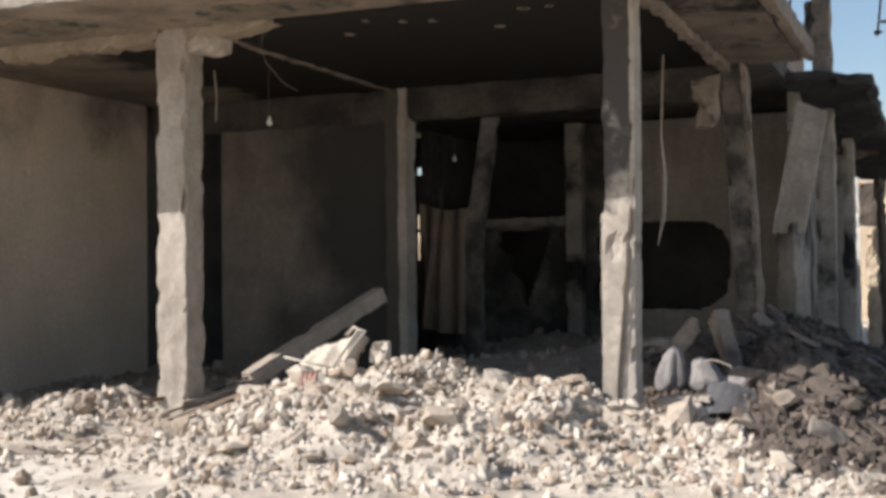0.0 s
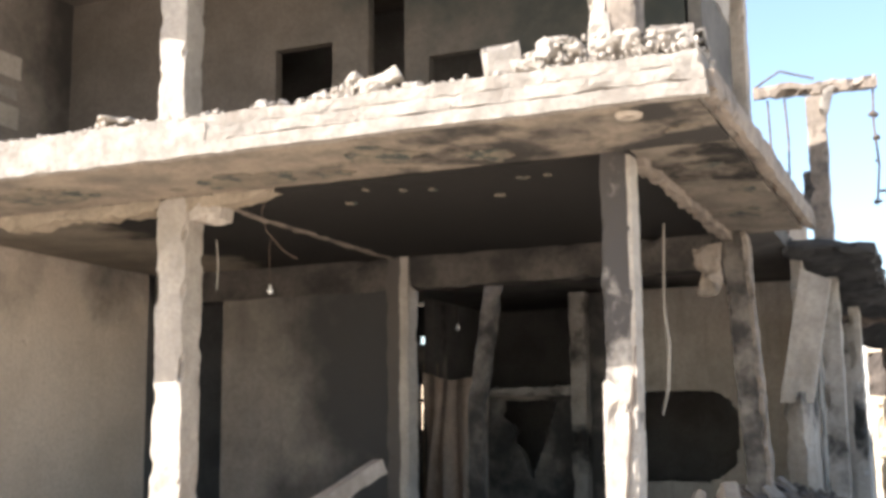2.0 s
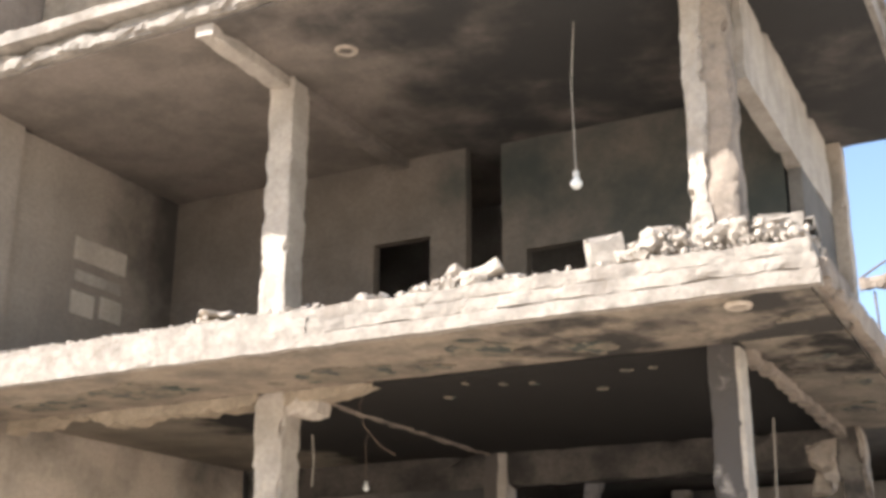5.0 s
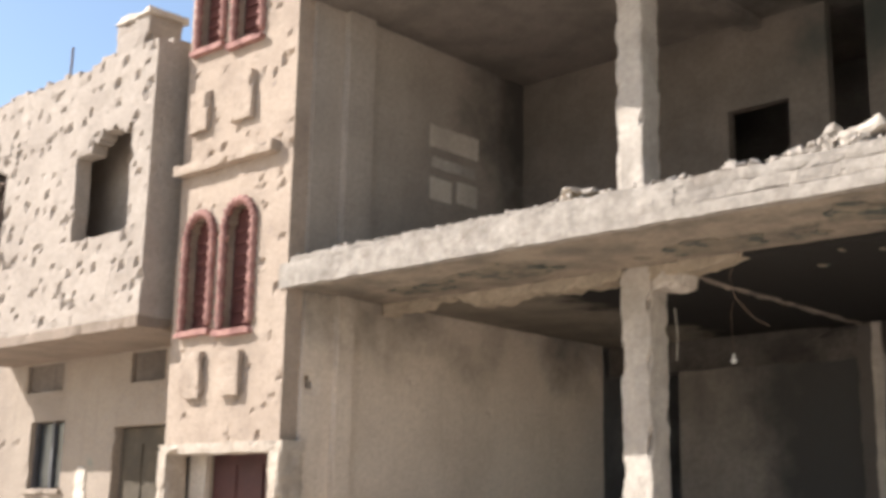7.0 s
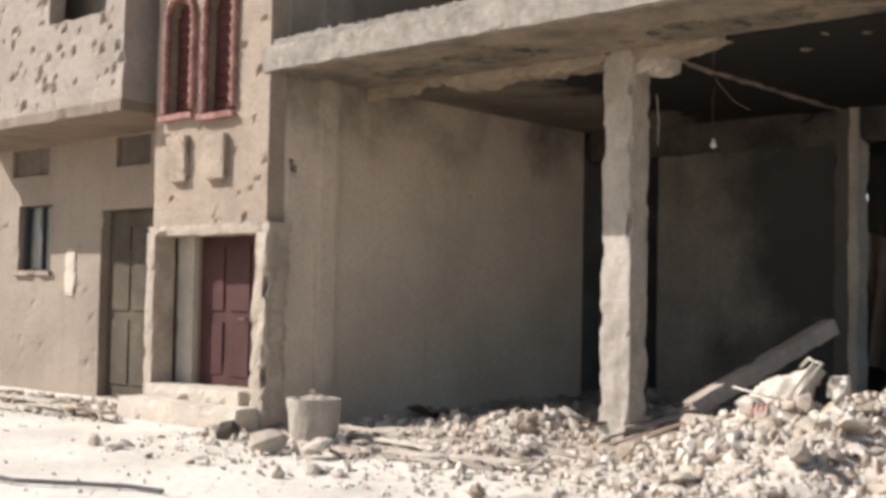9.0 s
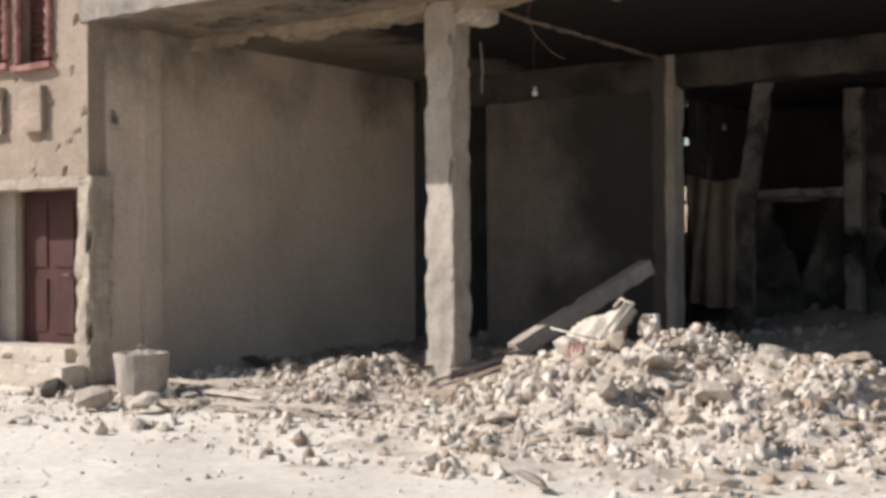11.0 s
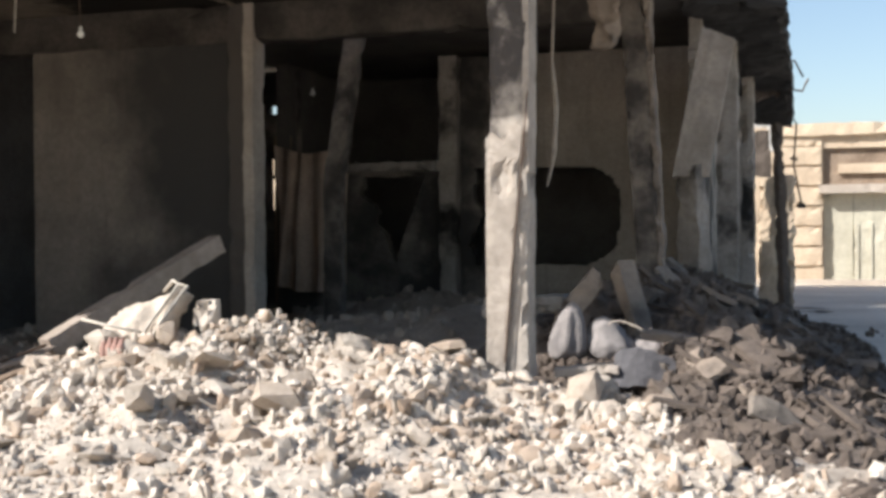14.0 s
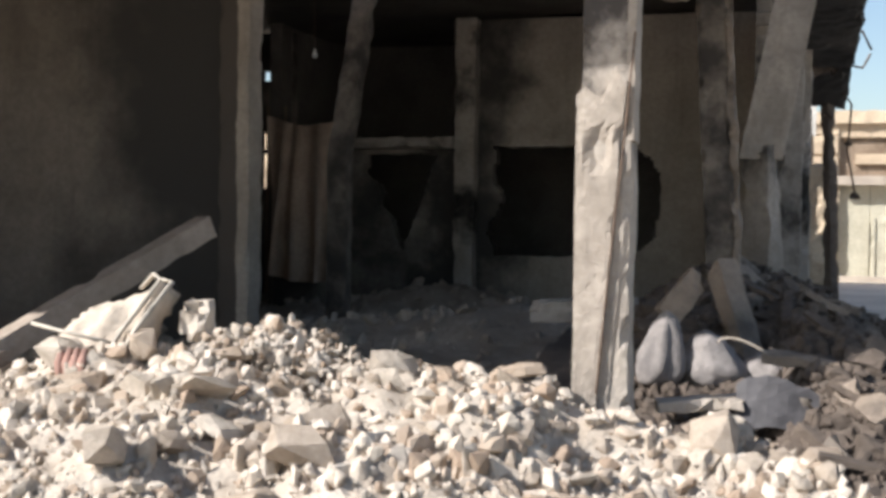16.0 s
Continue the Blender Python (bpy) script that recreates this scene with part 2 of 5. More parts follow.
def part(name, bm, mat, parent, label="", smooth=False):
    vs = [v.co.copy() for v in bm.verts]
    bm.verts.index_update()
    fs = [[v.index for v in f.verts] for f in bm.faces]
    bm.free()
    return put(name, vs, fs, mat, parent, label, "", smooth)


def nz(p, f, o=0.0):
    return noise.noise((p[0] * f + o, p[1] * f - o * 0.7, p[2] * f + o * 1.3))


def steps(a, b, seg, extra=()):
    n = max(1, int(round((b - a) / seg)))
    vals = [a + (b - a) * i / n for i in range(n + 1)]
    for e in extra:
        if a < e < b:
            k = min(range(len(vals)), key=lambda i: abs(vals[i] - e))
            if 0 < k < len(vals) - 1:
                vals[k] = e
    return sorted(set(vals))


def rough_box(x0, x1, y0, y1, z0, z1, seg=0.1, amp=0.01, chip=0.03, seed=0.0, m=None):
    """A cast or plastered block with an uneven surface and chipped edges, as vertices and faces."""
    X, Y, Z = steps(x0, x1, seg), steps(y0, y1, seg), steps(z0, z1, seg)
    n = (len(X) - 1, len(Y) - 1, len(Z) - 1)
    ids, verts, faces = {}, [], []
    c = ((x0 + x1) / 2, (y0 + y1) / 2, (z0 + z1) / 2)

    def vid(i, j, k):
        key = (i, j, k)
        if key not in ids:
            p = [X[i], Y[j], Z[k]]
            d = sorted((min(p[a] - lo, hi - p[a]) for a, (lo, hi) in enumerate(((x0, x1), (y0, y1), (z0, z1)))))
            q = list(p)
            for a in range(3):
                q[a] += amp * nz(p, 3.1, seed + a * 7.7) + amp * 0.6 * nz(p, 9.0, seed + a * 3.1)
            if chip and d[1] < seg * 0.5:
                bite = max(0.0, nz(p, 4.3, seed + 31) - 0.22) * chip * 4.0 + max(0.0, nz(p, 11.0, seed + 9) - 0.1) * chip * 0.8 + 0.12 * chip
                for a in range(3):
                    lo, hi = ((x0, x1), (y0, y1), (z0, z1))[a]
                    if min(p[a] - lo, hi - p[a]) < seg * 0.5:
                        q[a] += bite * (1 if p[a] < c[a] else -1)
            ids[key] = len(verts)
            verts.append(m @ Vector(q) if m else Vector(q))
        return ids[key]

    for k in range(n[2]):
        for i in range(n[0]):
            faces.append([vid(i, 0, k), vid(i + 1, 0, k), vid(i + 1, 0, k + 1), vid(i, 0, k + 1)])
            faces.append([vid(i + 1, n[1], k), vid(i, n[1], k), vid(i, n[1], k + 1), vid(i + 1, n[1], k + 1)])
        for j in range(n[1]):
            faces.append([vid(0, j + 1, k), vid(0, j, k), vid(0, j, k + 1), vid(0, j + 1, k + 1)])
            faces.append([vid(n[0], j, k), vid(n[0], j + 1, k), vid(n[0], j + 1, k + 1), vid(n[0], j, k + 1)])
    for i in range(n[0]):
        for j in range(n[1]):
            faces.append([vid(i, j + 1, 0), vid(i + 1, j + 1, 0), vid(i + 1, j, 0), vid(i, j, 0)])
            faces.append([vid(i, j, n[2]), vid(i + 1, j, n[2]), vid(i + 1, j + 1, n[2]), vid(i, j + 1, n[2])])
    return verts, faces


def block(name, x0, x1, y0, y1, z0, z1, mat, parent, label="", **kw):
    return put(name, *rough_box(x0, x1, y0, y1, z0, z1, **kw), mat, parent, label)


def wall(name, axis, u0, u1, v0, v1, d0, d1, mat, parent, label="", holes=(), gone=None, seg=0.16, amp=0.008, ragged=0.0, craters=(), kind="", seed=0.0):
    """An upright wall with real openings. axis 'y': u is x and d is y (d0 faces -y); axis 'x': u is y and d is x (d1 faces +x).
    holes: rectangles (u0, u1, v0, v1); gone(u, v): where it is broken away; craters: (u, v, radius, depth) on its outer face."""
    U = steps(u0, u1, seg, [h[i] for h in holes for i in (0, 1)])
    V = steps(v0, v1, seg, [h[i] for h in holes for i in (2, 3)])
    nu, nv = len(U) - 1, len(V) - 1
    solid = np.ones((nu, nv), bool)
    for i in range(nu):
        for j in range(nv):
            u, v = (U[i] + U[i + 1]) / 2, (V[j] + V[j + 1]) / 2
            if any(h[0] < u < h[1] and h[2] < v < h[3] for h in holes) or (gone and gone(u, v)):
                solid[i, j] = False
    dent = np.zeros((nu + 1, nv + 1))
    if len(craters):
        UU, VV = np.meshgrid(U, V, indexing='ij')
        for cu, cv, r, dep in craters:
            dd = ((UU - cu) ** 2 + (VV - cv) ** 2) / (r * r)
            dent = np.maximum(dent, dep * np.clip(1.15 - dd, 0, 1))
    ids, verts, faces = {}, [], []

    def vid(i, j, s):
        if (i, j, s) not in ids:
            u, v = U[i], V[j]
            p = (u, d0 + seed, v)
            wob = amp * nz(p, 1.7, seed) + amp * 0.5 * nz(p, 7.0, seed)
            if ragged:
                cells = [solid[a, b] for a in (i - 1, i) for b in (j - 1, j) if 0 <= a < nu and 0 <= b < nv]
                if not all(cells):
                    u += ragged * nz(p, 5.0, 4.0)
                    v += ragged * nz(p, 5.0, 9.0)
            d = (d0 + wob) if s == 0 else (d1 + wob)
            if axis == 'y' and s == 0:
                d += dent[i, j]
            if axis == 'x' and s == 1:
                d -= dent[i, j]
            ids[(i, j, s)] = len(verts)
            verts.append((u, d, v) if axis == 'y' else (d, u, v))
        return ids[(i, j, s)]

    flip = axis == 'x'

    def add(f):
        faces.append(f[::-1] if flip else f)

    for i in range(nu):
        for j in range(nv):
            if not solid[i, j]:
                continue
            add([vid(i, j, 0), vid(i + 1, j, 0), vid(i + 1, j + 1, 0), vid(i, j + 1, 0)])
            add([vid(i + 1, j, 1), vid(i, j, 1), vid(i, j + 1, 1), vid(i + 1, j + 1, 1)])
            if i == 0 or not solid[i - 1, j]:
                add([vid(i, j, 1), vid(i, j, 0), vid(i, j + 1, 0), vid(i, j + 1, 1)])
            if i == nu - 1 or not solid[i + 1, j]:
                add([vid(i + 1, j, 0), vid(i + 1, j, 1), vid(i + 1, j + 1, 1), vid(i + 1, j + 1, 0)])
            if j == 0 or not solid[i, j - 1]:
                add([vid(i, j, 1), vid(i + 1, j, 1), vid(i + 1, j, 0), vid(i, j, 0)])
            if j == nv - 1 or not solid[i, j + 1]:
                add([vid(i, j + 1, 0), vid(i + 1, j + 1, 0), vid(i + 1, j + 1, 1), vid(i, j + 1, 1)])
    return put(name, verts, faces, mat, parent, label, kind)


def tube(points, radius, sides=8):
    """A round bar or cable along a line of points, as vertices and faces."""
    verts, faces = [], []
    pts = [Vector(p) for p in points]
    for n, p in enumerate(pts):
        d = (pts[min(n + 1, len(pts) - 1)] - pts[max(n - 1, 0)]).normalized()
        a = d.orthogonal().normalized() if abs(d.z) > 0.9 else d.cross(Vector((0, 0, 1))).normalized()
        b = d.cross(a)
        r = radius[n] if isinstance(radius, (list, tuple)) else radius
        for s in range(sides):
            w = 2 * math.pi * s / sides
            verts.append(p + (a * math.cos(w) + b * math.sin(w)) * r)
    for n in range(len(pts) - 1):
        for s in range(sides):
            t = (s + 1) % sides
            faces.append([n * sides + s, n * sides + t, (n + 1) * sides + t, (n + 1) * sides + s])
    faces.append(list(range(sides))[::-1])
    faces.append([(len(pts) - 1) * sides + s for s in range(sides)])
    return verts, faces


def join(*pieces):
    verts, faces = [], []
    for v, f in pieces:
        o = len(verts)
        verts += list(v)
        faces += [[i + o for i in q] for q in f]
    return verts, faces


def hull(seed, sx, sy, sz, n=20):
    """A worn, lumpy piece of broken concrete."""
    r = random.Random(seed)
    bm = bmesh.new()
    for i in range(n):
        c = 1 - 2 * (i + 0.5) / n
        a = i * 2.39996 + r.uniform(-0.35, 0.35)
        q = math.sqrt(max(0.0, 1 - c * c))
        v = Vector((q * math.cos(a), q * math.sin(a), c))
        v *= r.uniform(0.62, 1.12) / (0.24 + 0.76 * max(abs(v.x), abs(v.y), abs(v.z)))
        bm.verts.new((v.x * sx, v.y * sy, v.z * sz))
    bmesh.ops.convex_hull(bm, input=bm.verts)
    bmesh.ops.delete(bm, geom=[v for v in bm.verts if not v.link_faces], context='VERTS')
    bm.verts.index_update()
    out = [v.co.copy() for v in bm.verts], [[v.index for v in f.verts] for f in bm.faces]
    bm.free()
    return out


LUMPS = [hull(40 + i, 0.5, 0.5 * (0.45 + 0.5 * ((i * 7) % 5) / 4), 0.5 * (0.35 + 0.45 * ((i * 3) % 4) / 3), 13 + (i % 5) * 3) for i in range(27)]
LUMP_NP = [(np.array([tuple(v) for v in vs]), fs) for vs, fs in LUMPS]
LUMP_MESH = {}


def lump_mesh(i, mat):
    key = (i, mat.name)
    if key not in LUMP_MESH:
        me = bpy.data.meshes.new("stone")
        me.from_pydata([tuple(v) for v in LUMPS[i][0]], [], LUMPS[i][1])
        me.materials.append(mat)
        LUMP_MESH[key] = me
    return LUMP_MESH[key]


def stone(parent, inv, place, size, mat, r, name="stone"):
    ob = new(name, lump_mesh(r.randrange(len(LUMPS)), mat))
    ob.parent = parent
    ob.matrix_parent_inverse = inv
    ob.matrix_basis = Matrix.LocRotScale(place, Euler((r.uniform(-0.5, 0.5), r.uniform(-0.5, 0.5), r.uniform(0, 6.28))), Vector((size, size * r.uniform(0.75, 1.1), size * r.uniform(0.6, 1.0))))
    return ob


def loose(name, spots, mat, parent, label=""):
    """Many small lumps in one mesh: spots are (x, y, z, size)."""
    verts, faces, o = [], [], 0
    for n, (x, y, z, s) in enumerate(spots):
        vs, fs = LUMP_NP[n % len(LUMP_NP)]
        e = Euler((nrs.uniform(-3, 3), nrs.uniform(-3, 3), nrs.uniform(-3, 3))).to_matrix()
        w = vs @ np.array(e).T * s * nrs.uniform(0.7, 1.2, 3) + (x, y, z)
        verts.append(w)
        faces += [[i + o for i in f] for f in fs]
        o += len(vs)
    return put(name, np.concatenate(verts), faces, mat, parent, label, "stuff")


def field(name, x0, x1, y0, y1, seg, height, mat, parent=None, label="", kind=""):
    """A sheet of ground whose height is height(x, y)."""
    X, Y = steps(x0, x1, seg), steps(y0, y1, seg)
    verts = [(x, y, height(x, y)) for x in X for y in Y]
    m = len(Y)
    faces = [[i * m + j, (i + 1) * m + j, (i + 1) * m + j + 1, i * m + j + 1] for i in range(len(X) - 1) for j in range(m - 1)]
    return put(name, verts, faces, mat, parent, label, kind, True)


def span(x, pts):
    if x <= pts[0][0]:
        return pts[0][1]
    for (a, u), (b, v) in zip(pts, pts[1:]):
        if x <= b:
            k = (x - a) / (b - a)
            k = k * k * (3 - 2 * k)
            return u + (v - u) * k
    return pts[-1][1]


# ---- ground ----
def ground_z(x, y):
    near = max(0.0, 1 - max(abs(x - 1) / 22, abs(y + 2) / 22))
    return -0.02 + near * (0.03 * noise.noise((x * 0.6, y * 0.6, 3.0)) + 0.015 * noise.noise((x * 2.5, y * 2.5, 7.0))) - 0.012 * max(0, y - 14) * (1 if y < 40 else 26 / max(1, y - 14))


gx = [-900, -300, -120, -60, -35] + [-24 + 0.4 * i for i in range(116)] + [35, 60, 120, 300, 900]
gy = [-900, -300, -120, -60, -30] + [-18 + 0.4 * i for i in range(136)] + [60, 120, 300, 900]
gv = [(x, y, ground_z(x, y)) for x in gx for y in gy]
gm = len(gy)
ground = put("ground", gv, [[i * gm + j, (i + 1) * gm + j, (i + 1) * gm + j + 1, i * gm + j + 1] for i in range(len(gx) - 1) for j in range(gm - 1)], M_GROUND, None, "", "structure", True)
tagged(ground, "pale dusty street ground strewn with fine debris", "ground")

# ---- the ruined corner building ----
SLAB_LO, SLAB_HI, ROOF_LO, ROOF_HI = 4.36, 4.72, 8.18, 8.62
ruin = thing("ruined_building", (1.2, 2, 0), "burnt-out two-storey concrete frame building with open front bays", "building")
block("floor_slab", -3.74, 6.42, -1.54, 5.4, SLAB_LO + 0.012, SLAB_HI, M_SLAB, ruin, "pale broken concrete floor slab", seg=0.22, amp=0.02, chip=0.05)
# the broken front lip
block("slab_edge", -3.9, 1.75, -1.588, -1.47, SLAB_LO - 0.02, SLAB_HI - 0.07, M_SLAB, ruin, "rounded concrete slab edge", seg=0.055, amp=0.012, chip=0.008, seed=2)
block("slab_edge", 1.63, 6.46, -1.6, -1.47, SLAB_LO - 0.02, SLAB_LO + 0.105, M_SLAB, ruin, "chipped concrete slab edge", seg=0.05, amp=0.010, chip=0.006, seed=3)
block("slab_edge", 1.63, 6.44, -1.58, -1.47, SLAB_LO + 0.118, SLAB_HI - 0.12, M_SLAB, ruin, "broken upper course of the slab edge", seg=0.05, amp=0.014, chip=0.010, seed=4)
block("screed_edge", -3.74, 6.4, -1.545, -1.4, SLAB_HI - 0.11, SLAB_HI + 0.015, M_SLAB, ruin, "broken screed along the slab edge", seg=0.07, amp=0.018, chip=0.012, seed=8)
block("slab_edge", 6.38, 6.52, -1.5, 5.38, SLAB_LO - 0.02, SLAB_LO + 0.22, M_COL_BROWN, ruin, "chipped concrete slab edge", seg=0.09, amp=0.02, chip=0.05, seed=13)
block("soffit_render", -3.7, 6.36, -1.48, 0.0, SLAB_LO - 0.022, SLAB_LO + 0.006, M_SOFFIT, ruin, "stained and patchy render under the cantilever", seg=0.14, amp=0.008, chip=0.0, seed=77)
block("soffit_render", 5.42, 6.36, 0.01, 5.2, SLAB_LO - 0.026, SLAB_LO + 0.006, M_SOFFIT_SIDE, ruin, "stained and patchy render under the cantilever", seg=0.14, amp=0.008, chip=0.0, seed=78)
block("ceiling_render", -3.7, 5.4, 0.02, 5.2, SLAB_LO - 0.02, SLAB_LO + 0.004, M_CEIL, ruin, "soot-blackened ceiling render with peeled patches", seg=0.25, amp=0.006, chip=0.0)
block("roof_slab", -3.74, 6.78, -1.56, 5.32, ROOF_LO + 0.012, ROOF_HI - 0.17, M_SLAB, ruin, "concrete roof slab", seg=0.25, amp=0.012, chip=0.03, seed=21)
block("roof_edge", -3.82, 6.84, -1.74, 5.36, ROOF_HI - 0.16, ROOF_HI, M_SLAB, ruin, "pale projecting roof edge", seg=0.2, amp=0.012, chip=0.03, seed=23)
block("roof_edge", -3.76, 6.8, -1.62, -1.5, ROOF_LO + 0.03, ROOF_LO + 0.19, M_SLAB, ruin, "ragged lower lip of the roof slab", seg=0.07, amp=0.03, chip=0.06, seed=25)
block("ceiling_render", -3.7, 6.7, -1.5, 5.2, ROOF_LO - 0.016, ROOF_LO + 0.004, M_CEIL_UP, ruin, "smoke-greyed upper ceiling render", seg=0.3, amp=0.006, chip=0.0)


def column(x0, x1, y0, y1, z0, z1, mat, label, seed, lean=(0, 0), amp=0.006, chip=0.03, bulge=0.0):
    vs, fs = rough_box(x0, x1, y0, y1, z0, z1, seg=0.05, amp=amp, chip=chip, seed=seed)
    for v in vs:
        k = (v.z - z0) / (z1 - z0)
        v.x += lean[0] * k
        v.y += lean[1] * k
        side = -1 if v.x < (x0 + x1) / 2 else 0.6
        swell = noise.noise((0, side * 5 + seed, v.z * 1.5)) + 0.6 * noise.noise((v.y * 3, side * 9 + seed, v.z * 5.0))
        v.x += side * bulge * swell
        v.y -= 0.4 * bulge * noise.noise((v.x * 6, seed, v.z * 3.5))
    return put("column", vs, fs, mat, ruin, label)


column(0.05, 0.43, 0.0, 0.36, 0.0, SLAB_LO, M_COL, "chipped plastered concrete column", 1, amp=0.012, chip=0.035, bulge=0.035)
column(5.12, 5.41, 0.0, 0.29, 0.0, SLAB_LO, M_COL_SOOT_SHADE, "soot-stained concrete column with chipped plaster, darker above for slab shade", 2, bulge=0.018)
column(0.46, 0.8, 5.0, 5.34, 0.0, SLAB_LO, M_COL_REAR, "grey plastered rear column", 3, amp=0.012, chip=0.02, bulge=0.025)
column(5.58, 5.86, 5.0, 5.34, 0.0, SLAB_LO, M_COL_BURNT, "soot-stained leaning rear column", 4, lean=(-0.24, 0), amp=0.015, chip=0.04)
# paler strip added for the light on this column's right side
column(5.84, 5.91, 4.97, 5.3, 0.0, SLAB_LO - 0.02, M_COL_BROWN, "pale strip for the lit right side of the leaning column", 14, lean=(-0.24, 0), amp=0.03, chip=0.04)
column(0.03, 0.38, 0.0, 0.36, SLAB_HI, ROOF_LO, M_COL, "upper-floor plastered column", 5, bulge=0.03)
column(5.1, 5.53, 0.0, 0.34, SLAB_HI, ROOF_LO, M_COL_BROWN, "upper-floor column with spalled plaster", 6, amp=0.015, chip=0.04, bulge=0.04)
block("plaster_skin", 5.06, 5.29, -0.03, 0.16, SLAB_HI + 0.02, ROOF_LO - 0.02, M_COL, ruin, "pale plaster left on the upper column", seg=0.06, amp=0.03, chip=0.06, seed=38)
block("column_foot", 5.42, 5.72, -0.02, 0.3, SLAB_HI, SLAB_HI + 0.62, M_COL_BROWN, ruin, "flared broken foot of the column", seg=0.06, amp=0.07, chip=0.14, seed=39)
column(5.36, 5.78, 5.0, 5.34, SLAB_HI, ROOF_LO, M_WALL, "upper-floor rear column", 7, amp=0.01)
# flared bits of render left at the column foot and cap
block("capital", 0.38, 0.84, 0.04, 0.3, 4.06, 4.32, M_COL, ruin, "lump of plaster at the column head", seg=0.06, amp=0.05, chip=0.08, seed=40)
put("column_pipe", *tube([(5.24, -0.045, 0.5), (5.30, -0.045, 1.2), (5.37, -0.04, 1.9), (5.42, -0.025, 2.5)], 0.007, 6), M_IRON, ruin, "thin rusty pipe leaning on the column")
vs, fs = rough_box(5.10, 5.38, -0.04, 0.02, 0.2, 2.32, seg=0.05, amp=0.005, chip=0.012, seed=33)
for v in vs:
    v.x = 5.10 + (v.x - 5.10) * (0.42 + 0.28 * (v.z - 0.2) + 0.03 * noise.noise((1, 1, v.z * 4)))
    v.z -= max(0.0, v.z - 1.9) * (0.25 + 0.7 * noise.noise((v.x * 7, 2, 5)) + 0.9 * max(0, 5.17 - v.x))
    dent = ((v.x - 5.23) / 0.08) ** 2 + ((v.z - 1.86) / 0.13) ** 2
    if v.y < 0 and dent < 1:
        v.y += 0.05 * (1 - dent)
put("plaster_skin", vs, fs, M_COL, ruin, "remaining layer of pale plaster with a broken top and slanting crack")
# pale strip standing in for light on the right face
block("plaster_skin", 5.375, 5.425, -0.006, 0.27, 1.9, SLAB_LO - 0.06, M_COL, ruin, "pale corner strip of plaster on the column", seg=0.06, amp=0.008, chip=0.015, seed=34)


def ragged_beam(x0, x1, y0, y1, z_top, drop, amp, mat, label, seed, fade=0.0):
    """A beam along x whose plaster skirt is broken off in waves."""
    n = int((x1 - x0) / 0.07)
    verts, faces = [], []
    for i in range(n + 1):
        x = x0 + (x1 - x0) * i / n
        d = drop + amp * noise.noise((x * 0.9, seed, 0)) + amp * 0.4 * noise.noise((x * 6.0, seed, 4.0))
        d *= min(1.0, 0.12 + (x1 - x) / fade) if fade else 1.0
        verts += [(x, y0 + 0.012 * noise.noise((x * 4, 1, seed)), z_top), (x, y0 - 0.01 + 0.012 * noise.noise((x * 4, 2, seed)), z_top - max(0.03, d)), (x, y1, z_top - max(0.03, d) + 0.02), (x, y1, z_top)]
    for i in range(n):
        for s in range(4):
            faces.append([i * 4 + s, i * 4 + (s + 1) % 4, i * 4 + 4 + (s + 1) % 4, i * 4 + 4 + s][::-1])
    faces += [[0, 1, 2, 3], [n * 4 + s for s in (3, 2, 1, 0)]]
    return put("beam", verts, faces, mat, ruin, label)


ragged_beam(-3.7, 0.06, 0.02, 0.34, SLAB_LO, 0.13, 0.26, M_PEEL, "front beam with peeling yellowed plaster", 2.0)
ragged_beam(0.42, 1.55, 0.02, 0.34, SLAB_LO, 0.19, 0.2, M_PEEL, "front beam with peeling yellowed plaster", 6.0, fade=0.9)
ragged_beam(1.55, 5.06, 0.02, 0.34, SLAB_LO, 0.05, 0.05, M_CEIL, "soot-blackened front beam", 9.0)
block("beam", 0.46, 0.56, 0.35, 5.02, 4.31, 4.362, M_COL_BROWN, ruin, "browned cross beam edge under the slab", seg=0.08, amp=0.02, chip=0.03, seed=50)
block("beam", 5.34, 5.5, 0.33, 5.02, 4.23, 4.362, M_COL_BROWN, ruin, "chipped cross beam under the slab", seg=0.1, amp=0.03, chip=0.04, seed=51)
block("beam", -3.7, 5.4, 5.04, 5.3, 3.86, 4.37, M_BEAM, ruin, "smoke-darkened rear beam", seg=0.2, amp=0.02, chip=0.04, seed=52)
block("beam", 5.42, 5.62, 0.36, 5.0, 7.11, ROOF_LO, M_COL, ruin, "deep plastered side beam", seg=0.15, amp=0.012, chip=0.03, seed=53)
block("beam", 0.12, 0.34, 0.34, 2.95, 8.02, ROOF_LO, M_CEIL_UP, ruin, "upper cross beam", seg=0.2, amp=0.01, chip=0.02, seed=54)

# ground-floor walls
wall("side_wall", "x", -1.3, 4.92, -0.1, SLAB_LO, -4.0, -3.72, M_WALL, ruin, "bare grey-brown plaster side wall with a shell hole", gone=lambda u, v: (u + 1.19) ** 2 + (v - 3.22) ** 2 < 0.0064, seg=0.05, ragged=0.03, craters=((-1.15, 3.22, 0.16, 0.03), (0.6, 3.4, 0.06, 0.02), (2.2, 3.1, 0.05, 0.02)))
block("pilaster", -3.73, -3.62, -0.82, -0.55, 0, SLAB_LO, M_WALL, ruin, "shallow plaster pilaster", seg=0.2, amp=0.006, chip=0.01, seed=61)
wall("back_wall", 'y', -2.42, 0.46, -0.1, 3.9, 5.08, 5.26, M_WALL_DARK, ruin, "smoke-blackened back wall", seg=0.2)
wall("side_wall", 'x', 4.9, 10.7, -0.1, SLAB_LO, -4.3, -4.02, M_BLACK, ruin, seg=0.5)
